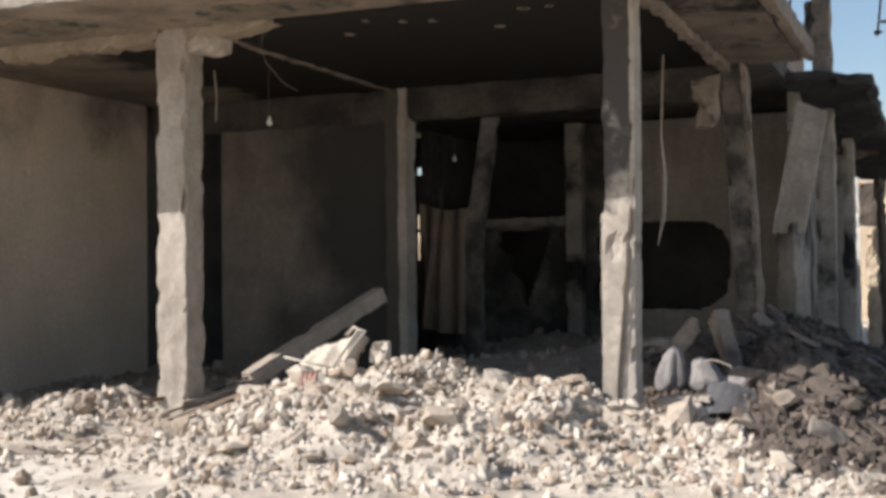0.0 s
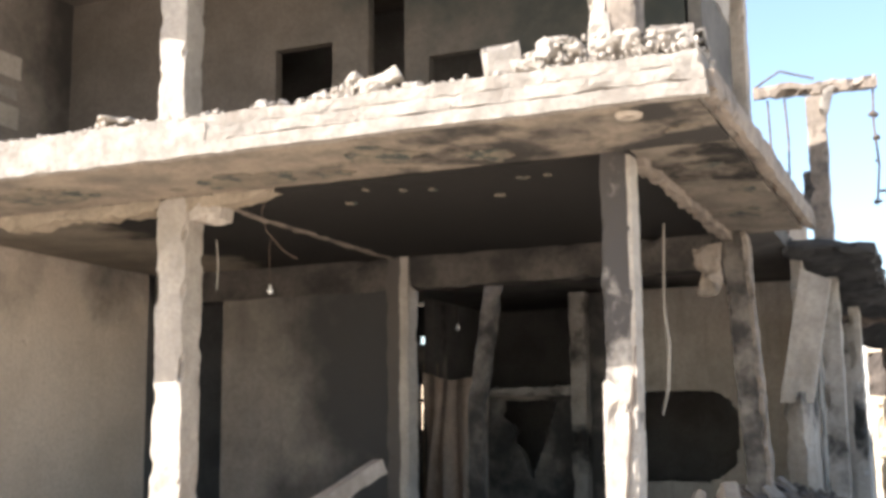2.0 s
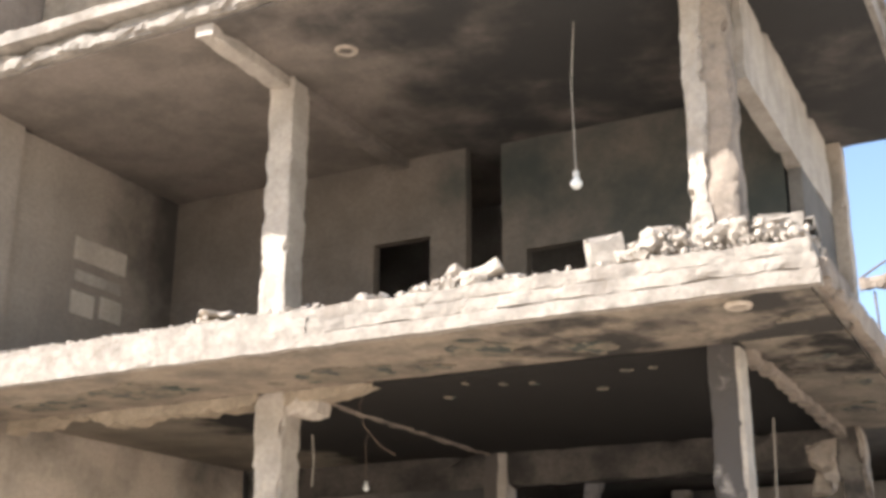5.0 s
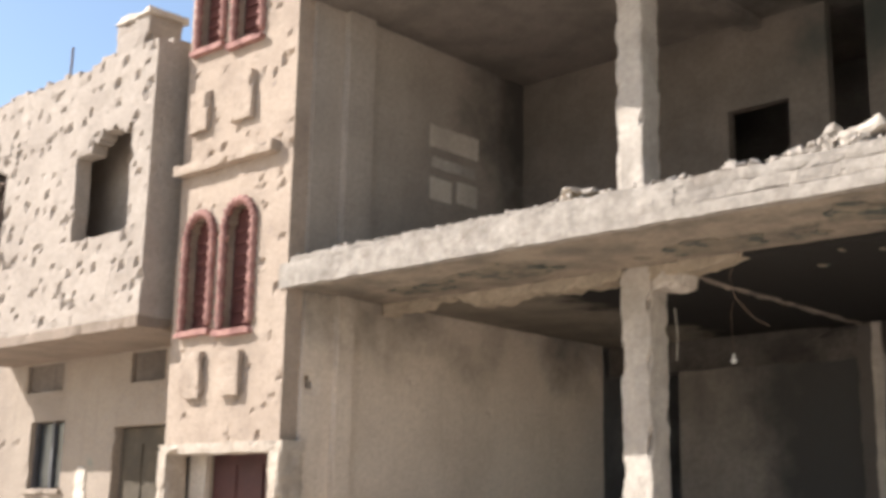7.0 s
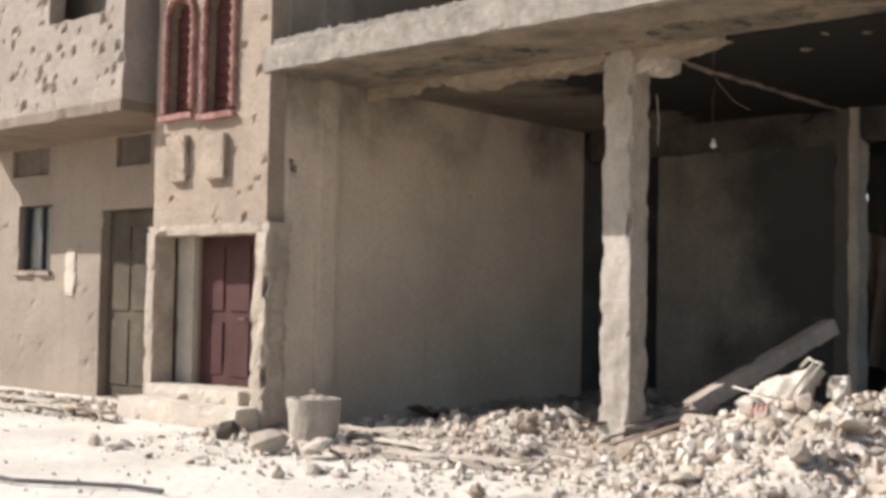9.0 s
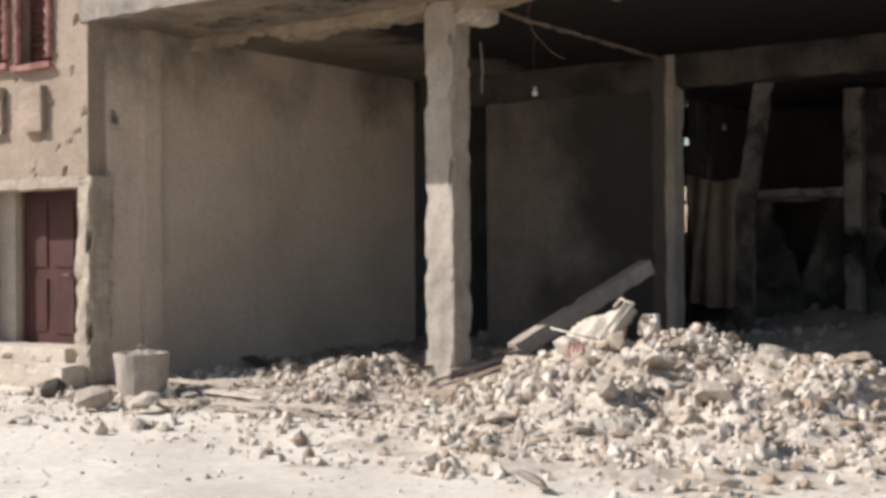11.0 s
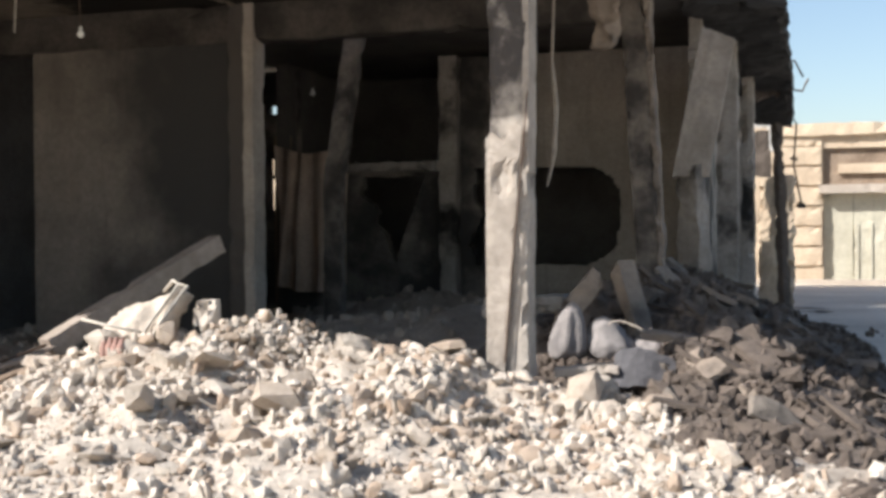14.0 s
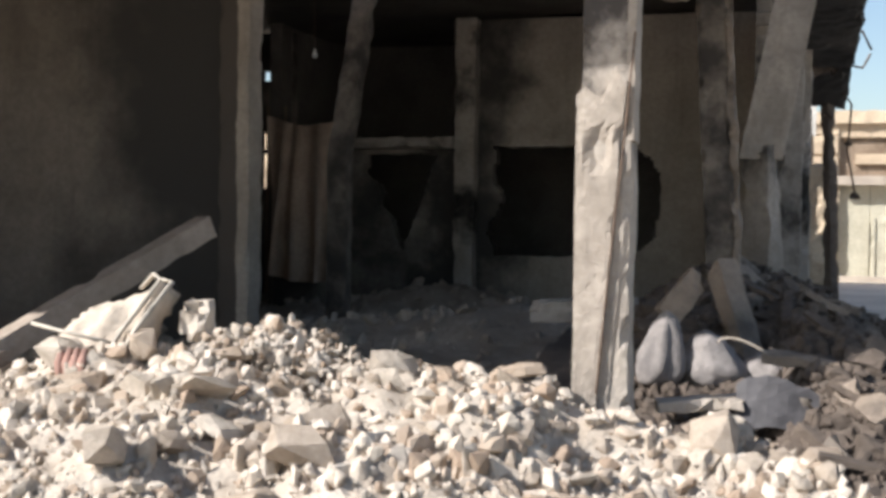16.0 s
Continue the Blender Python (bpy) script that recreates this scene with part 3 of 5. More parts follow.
# rear rooms behind the second row of columns
wall("rear_wall", 'y', -1.12, 5.9, -0.1, 4.3, 10.1, 10.32, M_WALL_DEEP, ruin, "burnt rear wall with blown-out openings",
     gone=lambda u, v: (2.25 + 0.25 * noise.noise((v * 2, 1, 1)) < u < 4.62 - 0.5 * ((v - 1.75) / 0.75) ** 4 + 0.1 * noise.noise((v * 1.6, 5, 1)) and 0.95 < v < 2.5 - 0.35 * max(0, u - 4.1) + 0.05 * noise.noise((u * 3, 2, 2)))
     or (-1.2 < u < 1.62 and 2.62 + 0.1 * noise.noise((u * 5, 0, 3)) < v < 4.4)
     or (0.25 + 0.45 * (2.4 - v) + 0.1 * noise.noise((v * 4, 3, 3)) < u < 1.4 - 0.35 * (2.4 - v) and 1.0 < v < 2.42), seg=0.05, ragged=0.03)
wall("rear_wall", 'y', -4.0, -1.1, -0.1, 4.3, 10.7, 10.9, M_WALL_DEEP, ruin, holes=((-1.64, -1.22, 3.56, 3.72), (-1.64, -1.46, 1.9, 2.44), (-1.64, -1.46, 2.5, 2.78)), seg=0.07)
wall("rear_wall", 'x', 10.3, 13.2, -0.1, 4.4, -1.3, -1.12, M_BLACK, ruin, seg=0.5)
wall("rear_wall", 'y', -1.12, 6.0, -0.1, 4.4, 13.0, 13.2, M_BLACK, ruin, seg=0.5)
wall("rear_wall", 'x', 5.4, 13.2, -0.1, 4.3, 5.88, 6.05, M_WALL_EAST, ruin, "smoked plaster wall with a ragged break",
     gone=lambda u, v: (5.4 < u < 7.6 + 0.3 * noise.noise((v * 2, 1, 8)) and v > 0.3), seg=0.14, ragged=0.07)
# unseen bay left open to let skylight brighten the rear rooms
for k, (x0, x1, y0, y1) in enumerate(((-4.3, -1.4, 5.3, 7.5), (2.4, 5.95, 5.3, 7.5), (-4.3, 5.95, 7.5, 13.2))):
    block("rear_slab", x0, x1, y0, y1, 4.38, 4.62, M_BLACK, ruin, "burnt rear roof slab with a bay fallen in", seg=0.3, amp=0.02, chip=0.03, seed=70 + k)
block("rear_pillar", 1.72, 2.02, 9.85, 10.12, 0, 4.3, M_WALL_EAST, ruin, "smoked plaster pillar", seg=0.12, amp=0.02, chip=0.03, seed=71)
block("ledge", 0.1, 1.72, 9.8, 10.1, 2.46, 2.62, M_WALL_EAST, ruin, "broken lintel ledge", seg=0.1, amp=0.03, chip=0.05, seed=72)
vs, fs = rough_box(1.08, 1.33, 6.8, 7.05, 0.1, 4.36, seg=0.1, amp=0.015, chip=0.03, seed=73)
for v in vs:
    v.x += 0.22 * max(0, (v.z - 2.2) / 2.1) - 0.1
    v.y += 0.3 * max(0, (v.z - 2.2) / 2.1)
put("column", vs, fs, M_COL_BURNT, ruin, "cracked leaning rear column")
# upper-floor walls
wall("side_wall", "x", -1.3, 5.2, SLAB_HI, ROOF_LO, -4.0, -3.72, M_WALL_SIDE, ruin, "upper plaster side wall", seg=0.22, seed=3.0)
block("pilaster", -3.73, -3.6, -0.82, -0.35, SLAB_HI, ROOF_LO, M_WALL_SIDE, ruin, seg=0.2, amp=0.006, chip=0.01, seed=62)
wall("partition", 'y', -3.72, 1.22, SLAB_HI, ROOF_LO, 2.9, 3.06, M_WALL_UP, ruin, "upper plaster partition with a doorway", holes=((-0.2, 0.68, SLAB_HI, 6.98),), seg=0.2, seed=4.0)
wall("partition", 'y', 1.7, 5.4, SLAB_HI, ROOF_LO, 3.0, 3.16, M_WALL_UP, ruin, "dark brown upper partition with a low opening", holes=((2.05, 2.9, SLAB_HI, 6.62),), seg=0.2, seed=5.0)
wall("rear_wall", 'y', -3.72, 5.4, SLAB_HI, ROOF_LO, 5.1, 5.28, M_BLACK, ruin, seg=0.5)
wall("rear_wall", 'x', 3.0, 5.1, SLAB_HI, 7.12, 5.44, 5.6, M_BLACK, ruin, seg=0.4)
for k, (y0, y1, z0, z1) in enumerate(((0.85, 1.87, 6.72, 7.05), (0.86, 1.3, 5.96, 6.28), (1.42, 1.85, 6.0, 6.32), (0.9, 1.8, 6.42, 6.58))):
    block("wall_patch", -3.735, -3.708, y0, y1, z0, z1, M_TRIM if k != 3 else M_COL, ruin, "pale rectangle of bare plaster", seg=0.12, amp=0.004, chip=0.01, seed=80 + k)
# storey above the roof edge
wall("parapet_wall", 'y', -3.7, -2.3, ROOF_HI, 11.0, -0.2, 0.0, M_PEEL, ruin, "pinkish plaster wall of the top storey", seg=0.25)
block("column", -2.25, -1.85, -0.3, 0.1, ROOF_HI, 11.0, M_WALL, ruin, seg=0.2, amp=0.01, chip=0.02, seed=90)
block("parapet_wall", -3.7, -2.8, -1.3, -1.1, ROOF_HI, 9.0, M_SLAB, ruin, seg=0.12, amp=0.03, chip=0.05, seed=91)

def patch(x, y, z, rx, ry, seed, mat, label):
    """A flake of bare plaster on a ceiling, a few millimetres thick, with a torn outline."""
    n = 40
    ring = []
    for i in range(n):
        a = 2 * math.pi * i / n
        q = 0.9 + 0.6 * noise.noise((math.cos(a) * 1.5 + seed, math.sin(a) * 1.5, seed)) + 0.28 * noise.noise((math.cos(a) * 3, math.sin(a) * 3, seed)) + 0.15 * noise.noise((math.cos(a) * 9, math.sin(a) * 9, seed))
        ring.append((x + rx * q * math.cos(a), y + ry * q * math.sin(a)))
    verts = [(u, v, z) for u, v in ring] + [(u, v, z + 0.02) for u, v in ring]
    faces = [list(range(n))[::-1], list(range(n, 2 * n))] + [[i, (i + 1) % n, n + (i + 1) % n, n + i] for i in range(n)]
    return put("bare_patch", verts, faces, mat, ruin, label)


for n, (x, y, rx, ry) in enumerate(((2.39, 0.5, 0.05, 0.08), (2.73, 0.72, 0.06, 0.09), (3.04, 0.82, 0.07, 0.08), (4.11, 0.66, 0.09, 0.07), (4.39, 0.66, 0.07, 0.06), (3.6, 1.4, 0.08, 0.1), (1.9, 1.1, 0.1, 0.08))):
    patch(x, y, SLAB_LO - 0.034, rx * 0.7, ry * 0.7, n * 1.7, M_FLAKE, "fleck of bare ceiling")
for n, (x, y, rx, ry) in enumerate(((3.2, -0.85, 0.36, 0.3), (4.2, -0.42, 0.3, 0.2), (1.6, -0.5, 0.5, 0.3), (2.4, -0.35, 0.3, 0.16), (6.08, 2.3, 0.16, 0.4), (6.05, -0.62, 0.16, 0.09), (5.95, 0.9, 0.2, 0.1), (-1.0, -0.7, 0.7, 0.35), (-2.4, -0.5, 0.6, 0.3), (5.9, 3.6, 0.2, 0.4))):
    patch(x, y, SLAB_LO - 0.04, rx, ry, n * 2.3 + 5, M_FLAKE, "peeled patch of tan plaster")
for x, y, z, r in ((5.74, -1.25, SLAB_LO - 0.03, 0.09), (1.27, -0.26, ROOF_LO - 0.02, 0.11)):
    put("ceiling_rose", *tube([(x + r * math.cos(0.5 * i), y + r * math.sin(0.5 * i), z) for i in range(14)], 0.03, 6), M_WALL, ruin, "empty light fitting ring")
block("beam", 0.08, 0.32, -1.48, 0.02, 8.02, ROOF_LO, M_COL, ruin, "short cantilever beam over the column", seg=0.12, amp=0.008, chip=0.02, seed=55)

# ---- the stair tower beside it ----
tower = thing("stair_tower", (-4.9, 0, 0), "cream rendered stair tower scarred by shell splinters", "building")


def pits(u0, u1, v0, v1, n, r0, r1, dep, seed):
    r = random.Random(seed)
    out = []
    for _ in range(n):
        s = r0 + (r1 - r0) * r.random() ** 2.2
        out.append((r.uniform(u0, u1), r.uniform(v0, v1), s, dep * s / r1 + 0.012))
    return out


ARCHES = ((-5.61, 0.30, 3.98, 5.25), (-4.76, 0.31, 3.93, 5.30), (-5.67, 0.30, 7.95, 9.3), (-4.82, 0.31, 7.85, 9.3))


def in_arch(u, v, grow=0.0):
    for c, h, z0, z1 in ARCHES:
        if abs(u - c) < h + grow and z0 - grow < v < z1:
            return True
        if v >= z1 and (u - c) ** 2 + (v - z1) ** 2 < (h + grow) ** 2:
            return True
    return False


wall("wall", 'y', -6.14, -3.77, 0, 12.0, -1.56, -1.3, M_TOWER, tower, "cream render front with splinter scars", holes=((-6.0, -3.9, 0.0, 2.42),), gone=in_arch, seg=0.055, amp=0.008,
     ragged=0.02, craters=pits(-6.1, -3.8, 2.5, 11, 130, 0.025, 0.07, 0.05, 3))
wall("wall", 'x', -1.3, 5.0, 8.64, 12.0, -3.98, -3.77, M_TOWER, tower, seg=0.3)
wall("wall", 'x', -1.3, 5.0, 0, 12.0, -6.3, -6.14, M_LWALL, tower, seg=0.5)
for k, (c, h, z0, z1) in enumerate(ARCHES):
    win = thing("tmp", (c, -1.5, z0), "", "")
    win.name = "arched_window"
    win.parent = tower
    win.matrix_parent_inverse = tower.matrix_basis.inverted()
    for key in ("label", "category"):
        if key in win:
            del win[key]
    tagged(win, "arched window with a knobbly red painted surround")
    prof = [(c - h, z0)] + [(c - h, z0 + (z1 - z0) * i / 9) for i in range(1, 10)] + [(c - h * math.cos(math.pi * i / 10), z1 + h * math.sin(math.pi * i / 10)) for i in range(1, 10)] + [(c + h, z1 - (z1 - z0) * i / 9) for i in range(10)]
    beads = []
    for i, (u, v) in enumerate(prof):
        r = 0.062 + 0.012 * ((i % 2) * 2 - 1)
        beads.append((u, -1.585, v, r))
    pts, rad = [], []
    for (u, _, v, r), (u2, _, v2, r2) in zip(beads, beads[1:]):
        for s in range(3):
            pts.append((u + (u2 - u) * s / 3, -1.585, v + (v2 - v) * s / 3))
            rad.append(0.07 if s == 0 else 0.046)
    put("frame", *tube(pts, rad, 8), M_RED, win, "knobbly red painted surround", smooth=True)
    put("sill", *rough_box(c - h - 0.07, c + h + 0.07, -1.66, -1.5, z0 - 0.09, z0 - 0.005, seg=0.06, amp=0.008, chip=0.015, seed=k), M_RED, win)
    put("shutter", *rough_box(c - h, c + h, -1.4, -1.36, z0, z1 + h * 0.8, seg=0.12, amp=0.006, chip=0.0, seed=k + 5), M_RED_DARK, win, "dark red louvred shutter")
    for s in range(9):
        z = z0 + 0.08 + s * (z1 - z0) / 9
        put("slat", *rough_box(c - h + 0.03, c + h * 0.95, -1.43, -1.4, z, z + 0.05, seg=0.3, amp=0.0, chip=0.0), M_RED_DARK, win)
for x0, x1, z0, z1 in ((-5.78, -5.36, 3.07, 3.68), (-4.98, -4.56, 3.07, 3.64), (-5.95, -5.55, 6.72, 7.3), (-5.02, -4.58, 6.7, 7.36)):
    block("panel", x0, x1, -1.65, -1.54, z0, z1, M_TOWER, tower, "raised rendered panel", seg=0.06, amp=0.012, chip=0.025, seed=z0 + x0)
block("string_course", -6.16, -4.02, -1.72, -1.5, 6.12, 6.28, M_TOWER, tower, "chipped rendered string course", seg=0.07, amp=0.015, chip=0.04, seed=4)
# entrance
block("porch_pier", -3.9, -3.64, -1.66, -1.3, 0, 2.42, M_PORCH, tower, "pale chipped porch pier", seg=0.06, amp=0.03, chip=0.08, seed=5)
block("porch_pier", -6.16, -5.98, -1.64, -1.3, 0, 2.42, M_PORCH, tower, "pale porch pier", seg=0.08, amp=0.008, chip=0.02, seed=6)
block("porch_lintel", -6.16, -3.62, -1.64, -1.28, 2.36, 2.5, M_PORCH, tower, "pale porch lintel", seg=0.09, amp=0.01, chip=0.03, seed=7)
wall("wall", 'y', -6.1, -3.8, 0.0, 2.5, -1.16, -1.04, M_LWALL, tower, "recessed entrance wall", holes=((-5.62, -4.48, 0.42, 2.4),), seg=0.15)
block("door_frame", -6.0, -5.64, -1.24, -1.14, 0.42, 2.4, M_TRIM, tower, "grey timber door frame", seg=0.15, amp=0.004, chip=0.01)
leaf = block("door", -5.62, -4.46, -1.12, -1.07, 0.42, 2.4, M_DOOR_RED, tower, "maroon metal entrance door", seg=0.2, amp=0.003, chip=0.0)
for z0, z1 in ((0.55, 1.25), (1.4, 2.25)):
    for x0, x1 in ((-5.52, -5.12), (-4.98, -4.58)):
        put("door_panel", *rough_box(x0, x1, -1.145, -1.115, z0, z1, seg=0.2, amp=0.002, chip=0.01), M_DOOR_RED, leaf)
put("door_handle", *tube([(-4.62, -1.13, 1.3), (-4.62, -1.18, 1.3), (-4.74, -1.18, 1.3)], 0.012, 6), M_IRON, leaf, "iron door handle")
block("step", -6.2, -3.72, -2.0, -1.15, -0.05, 0.26, M_TRIM, tower, "worn pale concrete step", seg=0.1, amp=0.012, chip=0.03, seed=9)
block("step", -6.0, -4.02, -1.72, -1.15, 0.25, 0.43, M_TRIM, tower, "worn pale concrete step", seg=0.1, amp=0.012, chip=0.03, seed=10)

# ---- the balcony house further along ----
house = thing("balcony_house", (-9, 0, 0), "beige rendered house with a pockmarked jettied upper storey", "house")
U_Y = -1.92
wall("upper_wall", 'y', -12.51, -6.42, 4.21, 8.37, U_Y, U_Y + 0.25, M_BALC, house, "pockmarked pale render of the upper storey",
     holes=((-11.58, -10.55, 5.63, 6.93), (-8.38, -6.9, 5.48, 6.77)),
     gone=lambda u, v: v > 8.2 + 0.1 * noise.noise((u * 1.5, 0, 0)) + 0.05 * noise.noise((u * 7, 2, 0)) or (abs(u - -11.07) < 0.45 and 6.87 < v < 7.31 - abs(u - -11.07)) or (-7.96 < u < -6.9 and 6.67 < v < 7.03 + 0.25 * noise.noise((u * 4, 3, 3))),
     seg=0.06, amp=0.02, ragged=0.03, craters=pits(-12.46, -6.46, 4.29, 8.22, 420, 0.02, 0.075, 0.06, 9))
wall("upper_wall", 'x', U_Y + 0.25, 4.0, 4.21, 8.27, -6.67, -6.42, M_BALC, house, "shaded return of the jettied storey", seg=0.2)
wall("upper_wall", 'x', U_Y + 0.25, 4.0, 4.21, 8.27, -12.51, -12.31, M_BALC, house, seg=0.3)
wall("upper_wall", 'y', -12.26, -6.67, 4.21, 8.22, -1.2, -1.05, M_BALC, house, "inner wall seen through the blown windows", seg=0.12, craters=pits(-8.74, -6.88, 5.3, 7.2, 40, 0.03, 0.07, 0.05, 29))
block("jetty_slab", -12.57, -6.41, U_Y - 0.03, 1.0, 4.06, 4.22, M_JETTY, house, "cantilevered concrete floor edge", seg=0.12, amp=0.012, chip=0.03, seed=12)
block("flat_roof", -12.51, -6.42, U_Y + 0.25, 4.0, 7.8, 8.01, M_TRIM, house, seg=0.5, amp=0.01, chip=0)
grille = thing("tmp", (-11.07, U_Y + 0.05, 5.63), "", "")
grille.name = "window_grille"
grille.parent = house
grille.matrix_parent_inverse = house.matrix_basis.inverted()
tagged(grille, "bent iron window grille")
for i in range(7):
    x = -11.53 + i * 0.155
    put("bar", *tube([(x, U_Y + 0.03, 5.63), (x + 0.03 * math.sin(i), U_Y - 0.05 + 0.03 * math.cos(i * 2), 6.15), (x, U_Y + 0.03, 6.89)], 0.012, 5), M_IRON, grille)
for z in (5.84, 6.46, 6.77):
    put("bar", *tube([(-11.58, U_Y + 0.02, z), (-11.01, U_Y - 0.02, z + 0.04), (-10.55, U_Y + 0.02, z)], 0.014, 5), M_IRON, grille)
block("sill", -11.69, -10.45, U_Y - 0.09, U_Y + 0.05, 5.53, 5.63, M_TRIM, house, seg=0.1, amp=0.01, chip=0.02)
block("chimney", -8.33, -7.45, -1.45, -0.85, 7.8, 9.03, M_BALC, house, "stub of a rendered chimney", seg=0.1, amp=0.02, chip=0.05, seed=14)
block("chimney_cap", -8.39, -7.38, -1.5, -0.8, 9.0, 9.11, M_TRIM, house, seg=0.1, amp=0.02, chip=0.03, seed=15)
put("roof_pole", *tube([(-9.4, -1.6, 7.7), (-9.38, -1.6, 8.9)], 0.02, 6), M_IRON, house, "thin iron roof pole")
L_Y = -0.5
wall("lower_wall", 'y', -13.41, -6.3, -0.1, 4.12, L_Y, L_Y + 0.25, M_LWALL, house, "beige rendered street wall",
     holes=((-11.94, -10.73, 3.6, 4.06), (-8.73, -7.81, 3.57, 4.04), (-11.67, -10.59, 1.97, 3.07), (-9.1, -7.68, 0.0, 2.91)), seg=0.1, amp=0.012, craters=pits(-13.2, -6.8, 0.3, 3.9, 60, 0.03, 0.09, 0.03, 19))
# dark sheet put behind the openings to stand for unlit rooms
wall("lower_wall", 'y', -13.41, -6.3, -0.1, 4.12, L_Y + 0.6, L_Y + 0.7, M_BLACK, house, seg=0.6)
block("corner_pier", -13.77, -13.3, L_Y - 0.25, L_Y + 0.4, -0.1, 4.12, M_BALC, house, "pale rendered corner pier", seg=0.1, amp=0.015, chip=0.04, seed=16)
for x0, x1, z0, z1 in ((-11.94, -10.73, 3.6, 4.06), (-8.73, -7.81, 3.57, 4.04)):
    block("boarding", x0, x1, L_Y + 0.07, L_Y + 0.1, z0, z1, M_CHAR, house, "dark boarded high window", seg=0.12, amp=0.006, chip=0.0, seed=x0)
d2 = block("door", -9.08, -7.7, L_Y + 0.16, L_Y + 0.21, 0.02, 2.89, M_DOOR_GREY, house, "tall dull brown metal door", seg=0.2, amp=0.004, chip=0.0)
for x in (-8.99, -8.39):
    for z0, z1 in ((0.2, 1.2), (1.35, 2.65)):
        put("door_panel", *rough_box(x, x + 0.5, L_Y + 0.135, L_Y + 0.165, z0, z1, seg=0.25, amp=0.002, chip=0.01), M_DOOR_GREY, d2)
w2 = block("window", -11.64, -10.62, L_Y + 0.15, L_Y + 0.18, 2.0, 3.04, M_GLASS, house, "dark dusty street window", seg=0.4, amp=0.0, chip=0.0)
put("window_frame", *join(*[rough_box(x, x + 0.07, L_Y + 0.1, L_Y + 0.19, 1.97, 3.07, seg=0.3, amp=0, chip=0) for x in (-11.67, -11.13, -10.66)]), M_PLATE, w2)
put("window_sill", *rough_box(-11.75, -10.52, L_Y - 0.08, L_Y + 0.1, 1.88, 1.97, seg=0.1, amp=0.006, chip=0.02), M_LWALL, w2)
# raised pale patch painted in for a patch of sunlight
block("plaster_scar", -10.1, -9.78, L_Y - 0.03, L_Y + 0.015, 1.55, 2.33, M_TRIM, house, "patch of fresh pale plaster", seg=0.06, amp=0.02, chip=0.06, seed=17)

# ---- far down the street ----
lane_house = thing("lane_house", (-26, 6, 0), "low grey house at the end of the lane", "house")
wall("wall", 'y', -33, -21.5, -0.1, 4.3, 4.0, 4.3, M_LWALL, lane_house, holes=((-24.2, -22.9, 1.9, 3.0), (-28, -26.8, 1.9, 3.0)), seg=0.3)
wall("wall", 'x', 4.3, 10, -0.1, 4.3, -21.8, -21.5, M_LWALL, lane_house, seg=0.5)
block("roof", -33.2, -21.3, 3.8, 10, 4.3, 4.55, M_TRIM, lane_house, seg=0.5, amp=0.01, chip=0.02)
# dark sheet behind the windows, standing for the unlit interior
wall("wall", 'y', -33, -21.8, -0.1, 4.3, 6.0, 6.1, M_BLACK, lane_house, seg=1.0)
stone_fence = thing("stone_wall", (-19.4, 2.1, 0), "dry rubble stone garden wall", "stone wall")
fr = random.Random(77)
inv = stone_fence.matrix_basis.inverted()
for row in range(8):
    x = -23.5
    while x < -16.6:
        s = fr.uniform(0.24, 0.4)
        stone(stone_fence, inv, Vector((x + s / 2, 2.1 + fr.uniform(-0.06, 0.06), 0.1 + row * 0.22)), s, M_STONE, fr)
        x += s * 0.85

far = thing("far_house", (8, 34, 0), "sunlit limestone house with a shuttered shopfront", "house")
wall("wall", 'y', -16, 17, -0.6, 4.55, 32.2, 32.6, M_FAR, far, "sunlit limestone wall", holes=((7.85, 10.9, -0.6, 2.66), (7.85, 10.9, 2.95, 4.12), (12.4, 14.0, -0.6, 2.7)), seg=0.3, amp=0.012)
block("cornice", -16.2, 17.2, 32.0, 32.7, 4.52, 4.92, M_FAR, far, "projecting limestone cornice", seg=0.3, amp=0.03, chip=0.05)
block("flat_roof", -16, 17, 32.6, 38, 4.5, 4.7, M_FAR, far, seg=1.0, amp=0.02, chip=0)
block("lintel", 7.7, 11.1, 31.95, 32.25, 2.66, 2.95, M_TRIM, far, "pale stone lintel", seg=0.2, amp=0.01, chip=0.02)
block("shutter_box", 7.85, 10.9, 32.35, 32.5, 2.95, 4.12, M_WOOD, far, "brown timber shutter box", seg=0.3, amp=0.01, chip=0)
block("shutter_rail", 8.3, 10.9, 32.2, 32.36, 3.3, 3.62, M_FAR, far, seg=0.3, amp=0.01, chip=0.02)
block("shop_door", 7.86, 8.76, 32.42, 32.5, -0.5, 2.66, M_FARDOOR, far, "pale steel shop door", seg=0.3, amp=0.01, chip=0)
block("shop_back", 8.78, 10.88, 32.42, 32.5, 1.6, 2.66, M_FARDOOR, far, "pale steel panel over the shutter", seg=0.3, amp=0.01, chip=0)
gate = block("shop_shutter", 8.78, 10.88, 32.3, 32.4, -0.5, 1.75, M_FARDOOR, far, "cream sheet-metal shutter", seg=0.2, amp=0.03, chip=0.05)
for i in range(5):
    put("rib", *rough_box(8.85 + i * 0.42, 8.93 + i * 0.42, 32.25, 32.3, -0.45, 1.68, seg=0.4, amp=0.01, chip=0.0), M_FARDOOR, gate)
# dark backing sheet in place of the far house's unlit inside
wall("wall", 'y', -16, 17, -0.6, 4.5, 34.0, 34.2, M_BLACK, far, seg=2.0)
for z in (0.35, 1.0, 1.65, 2.3, 2.95, 3.6, 4.2):
    block("stone_course", 6.2, 7.8, 32.12, 32.22, z, z + 0.58, M_FAR, far, seg=0.2, amp=0.02, chip=0.04, seed=z)
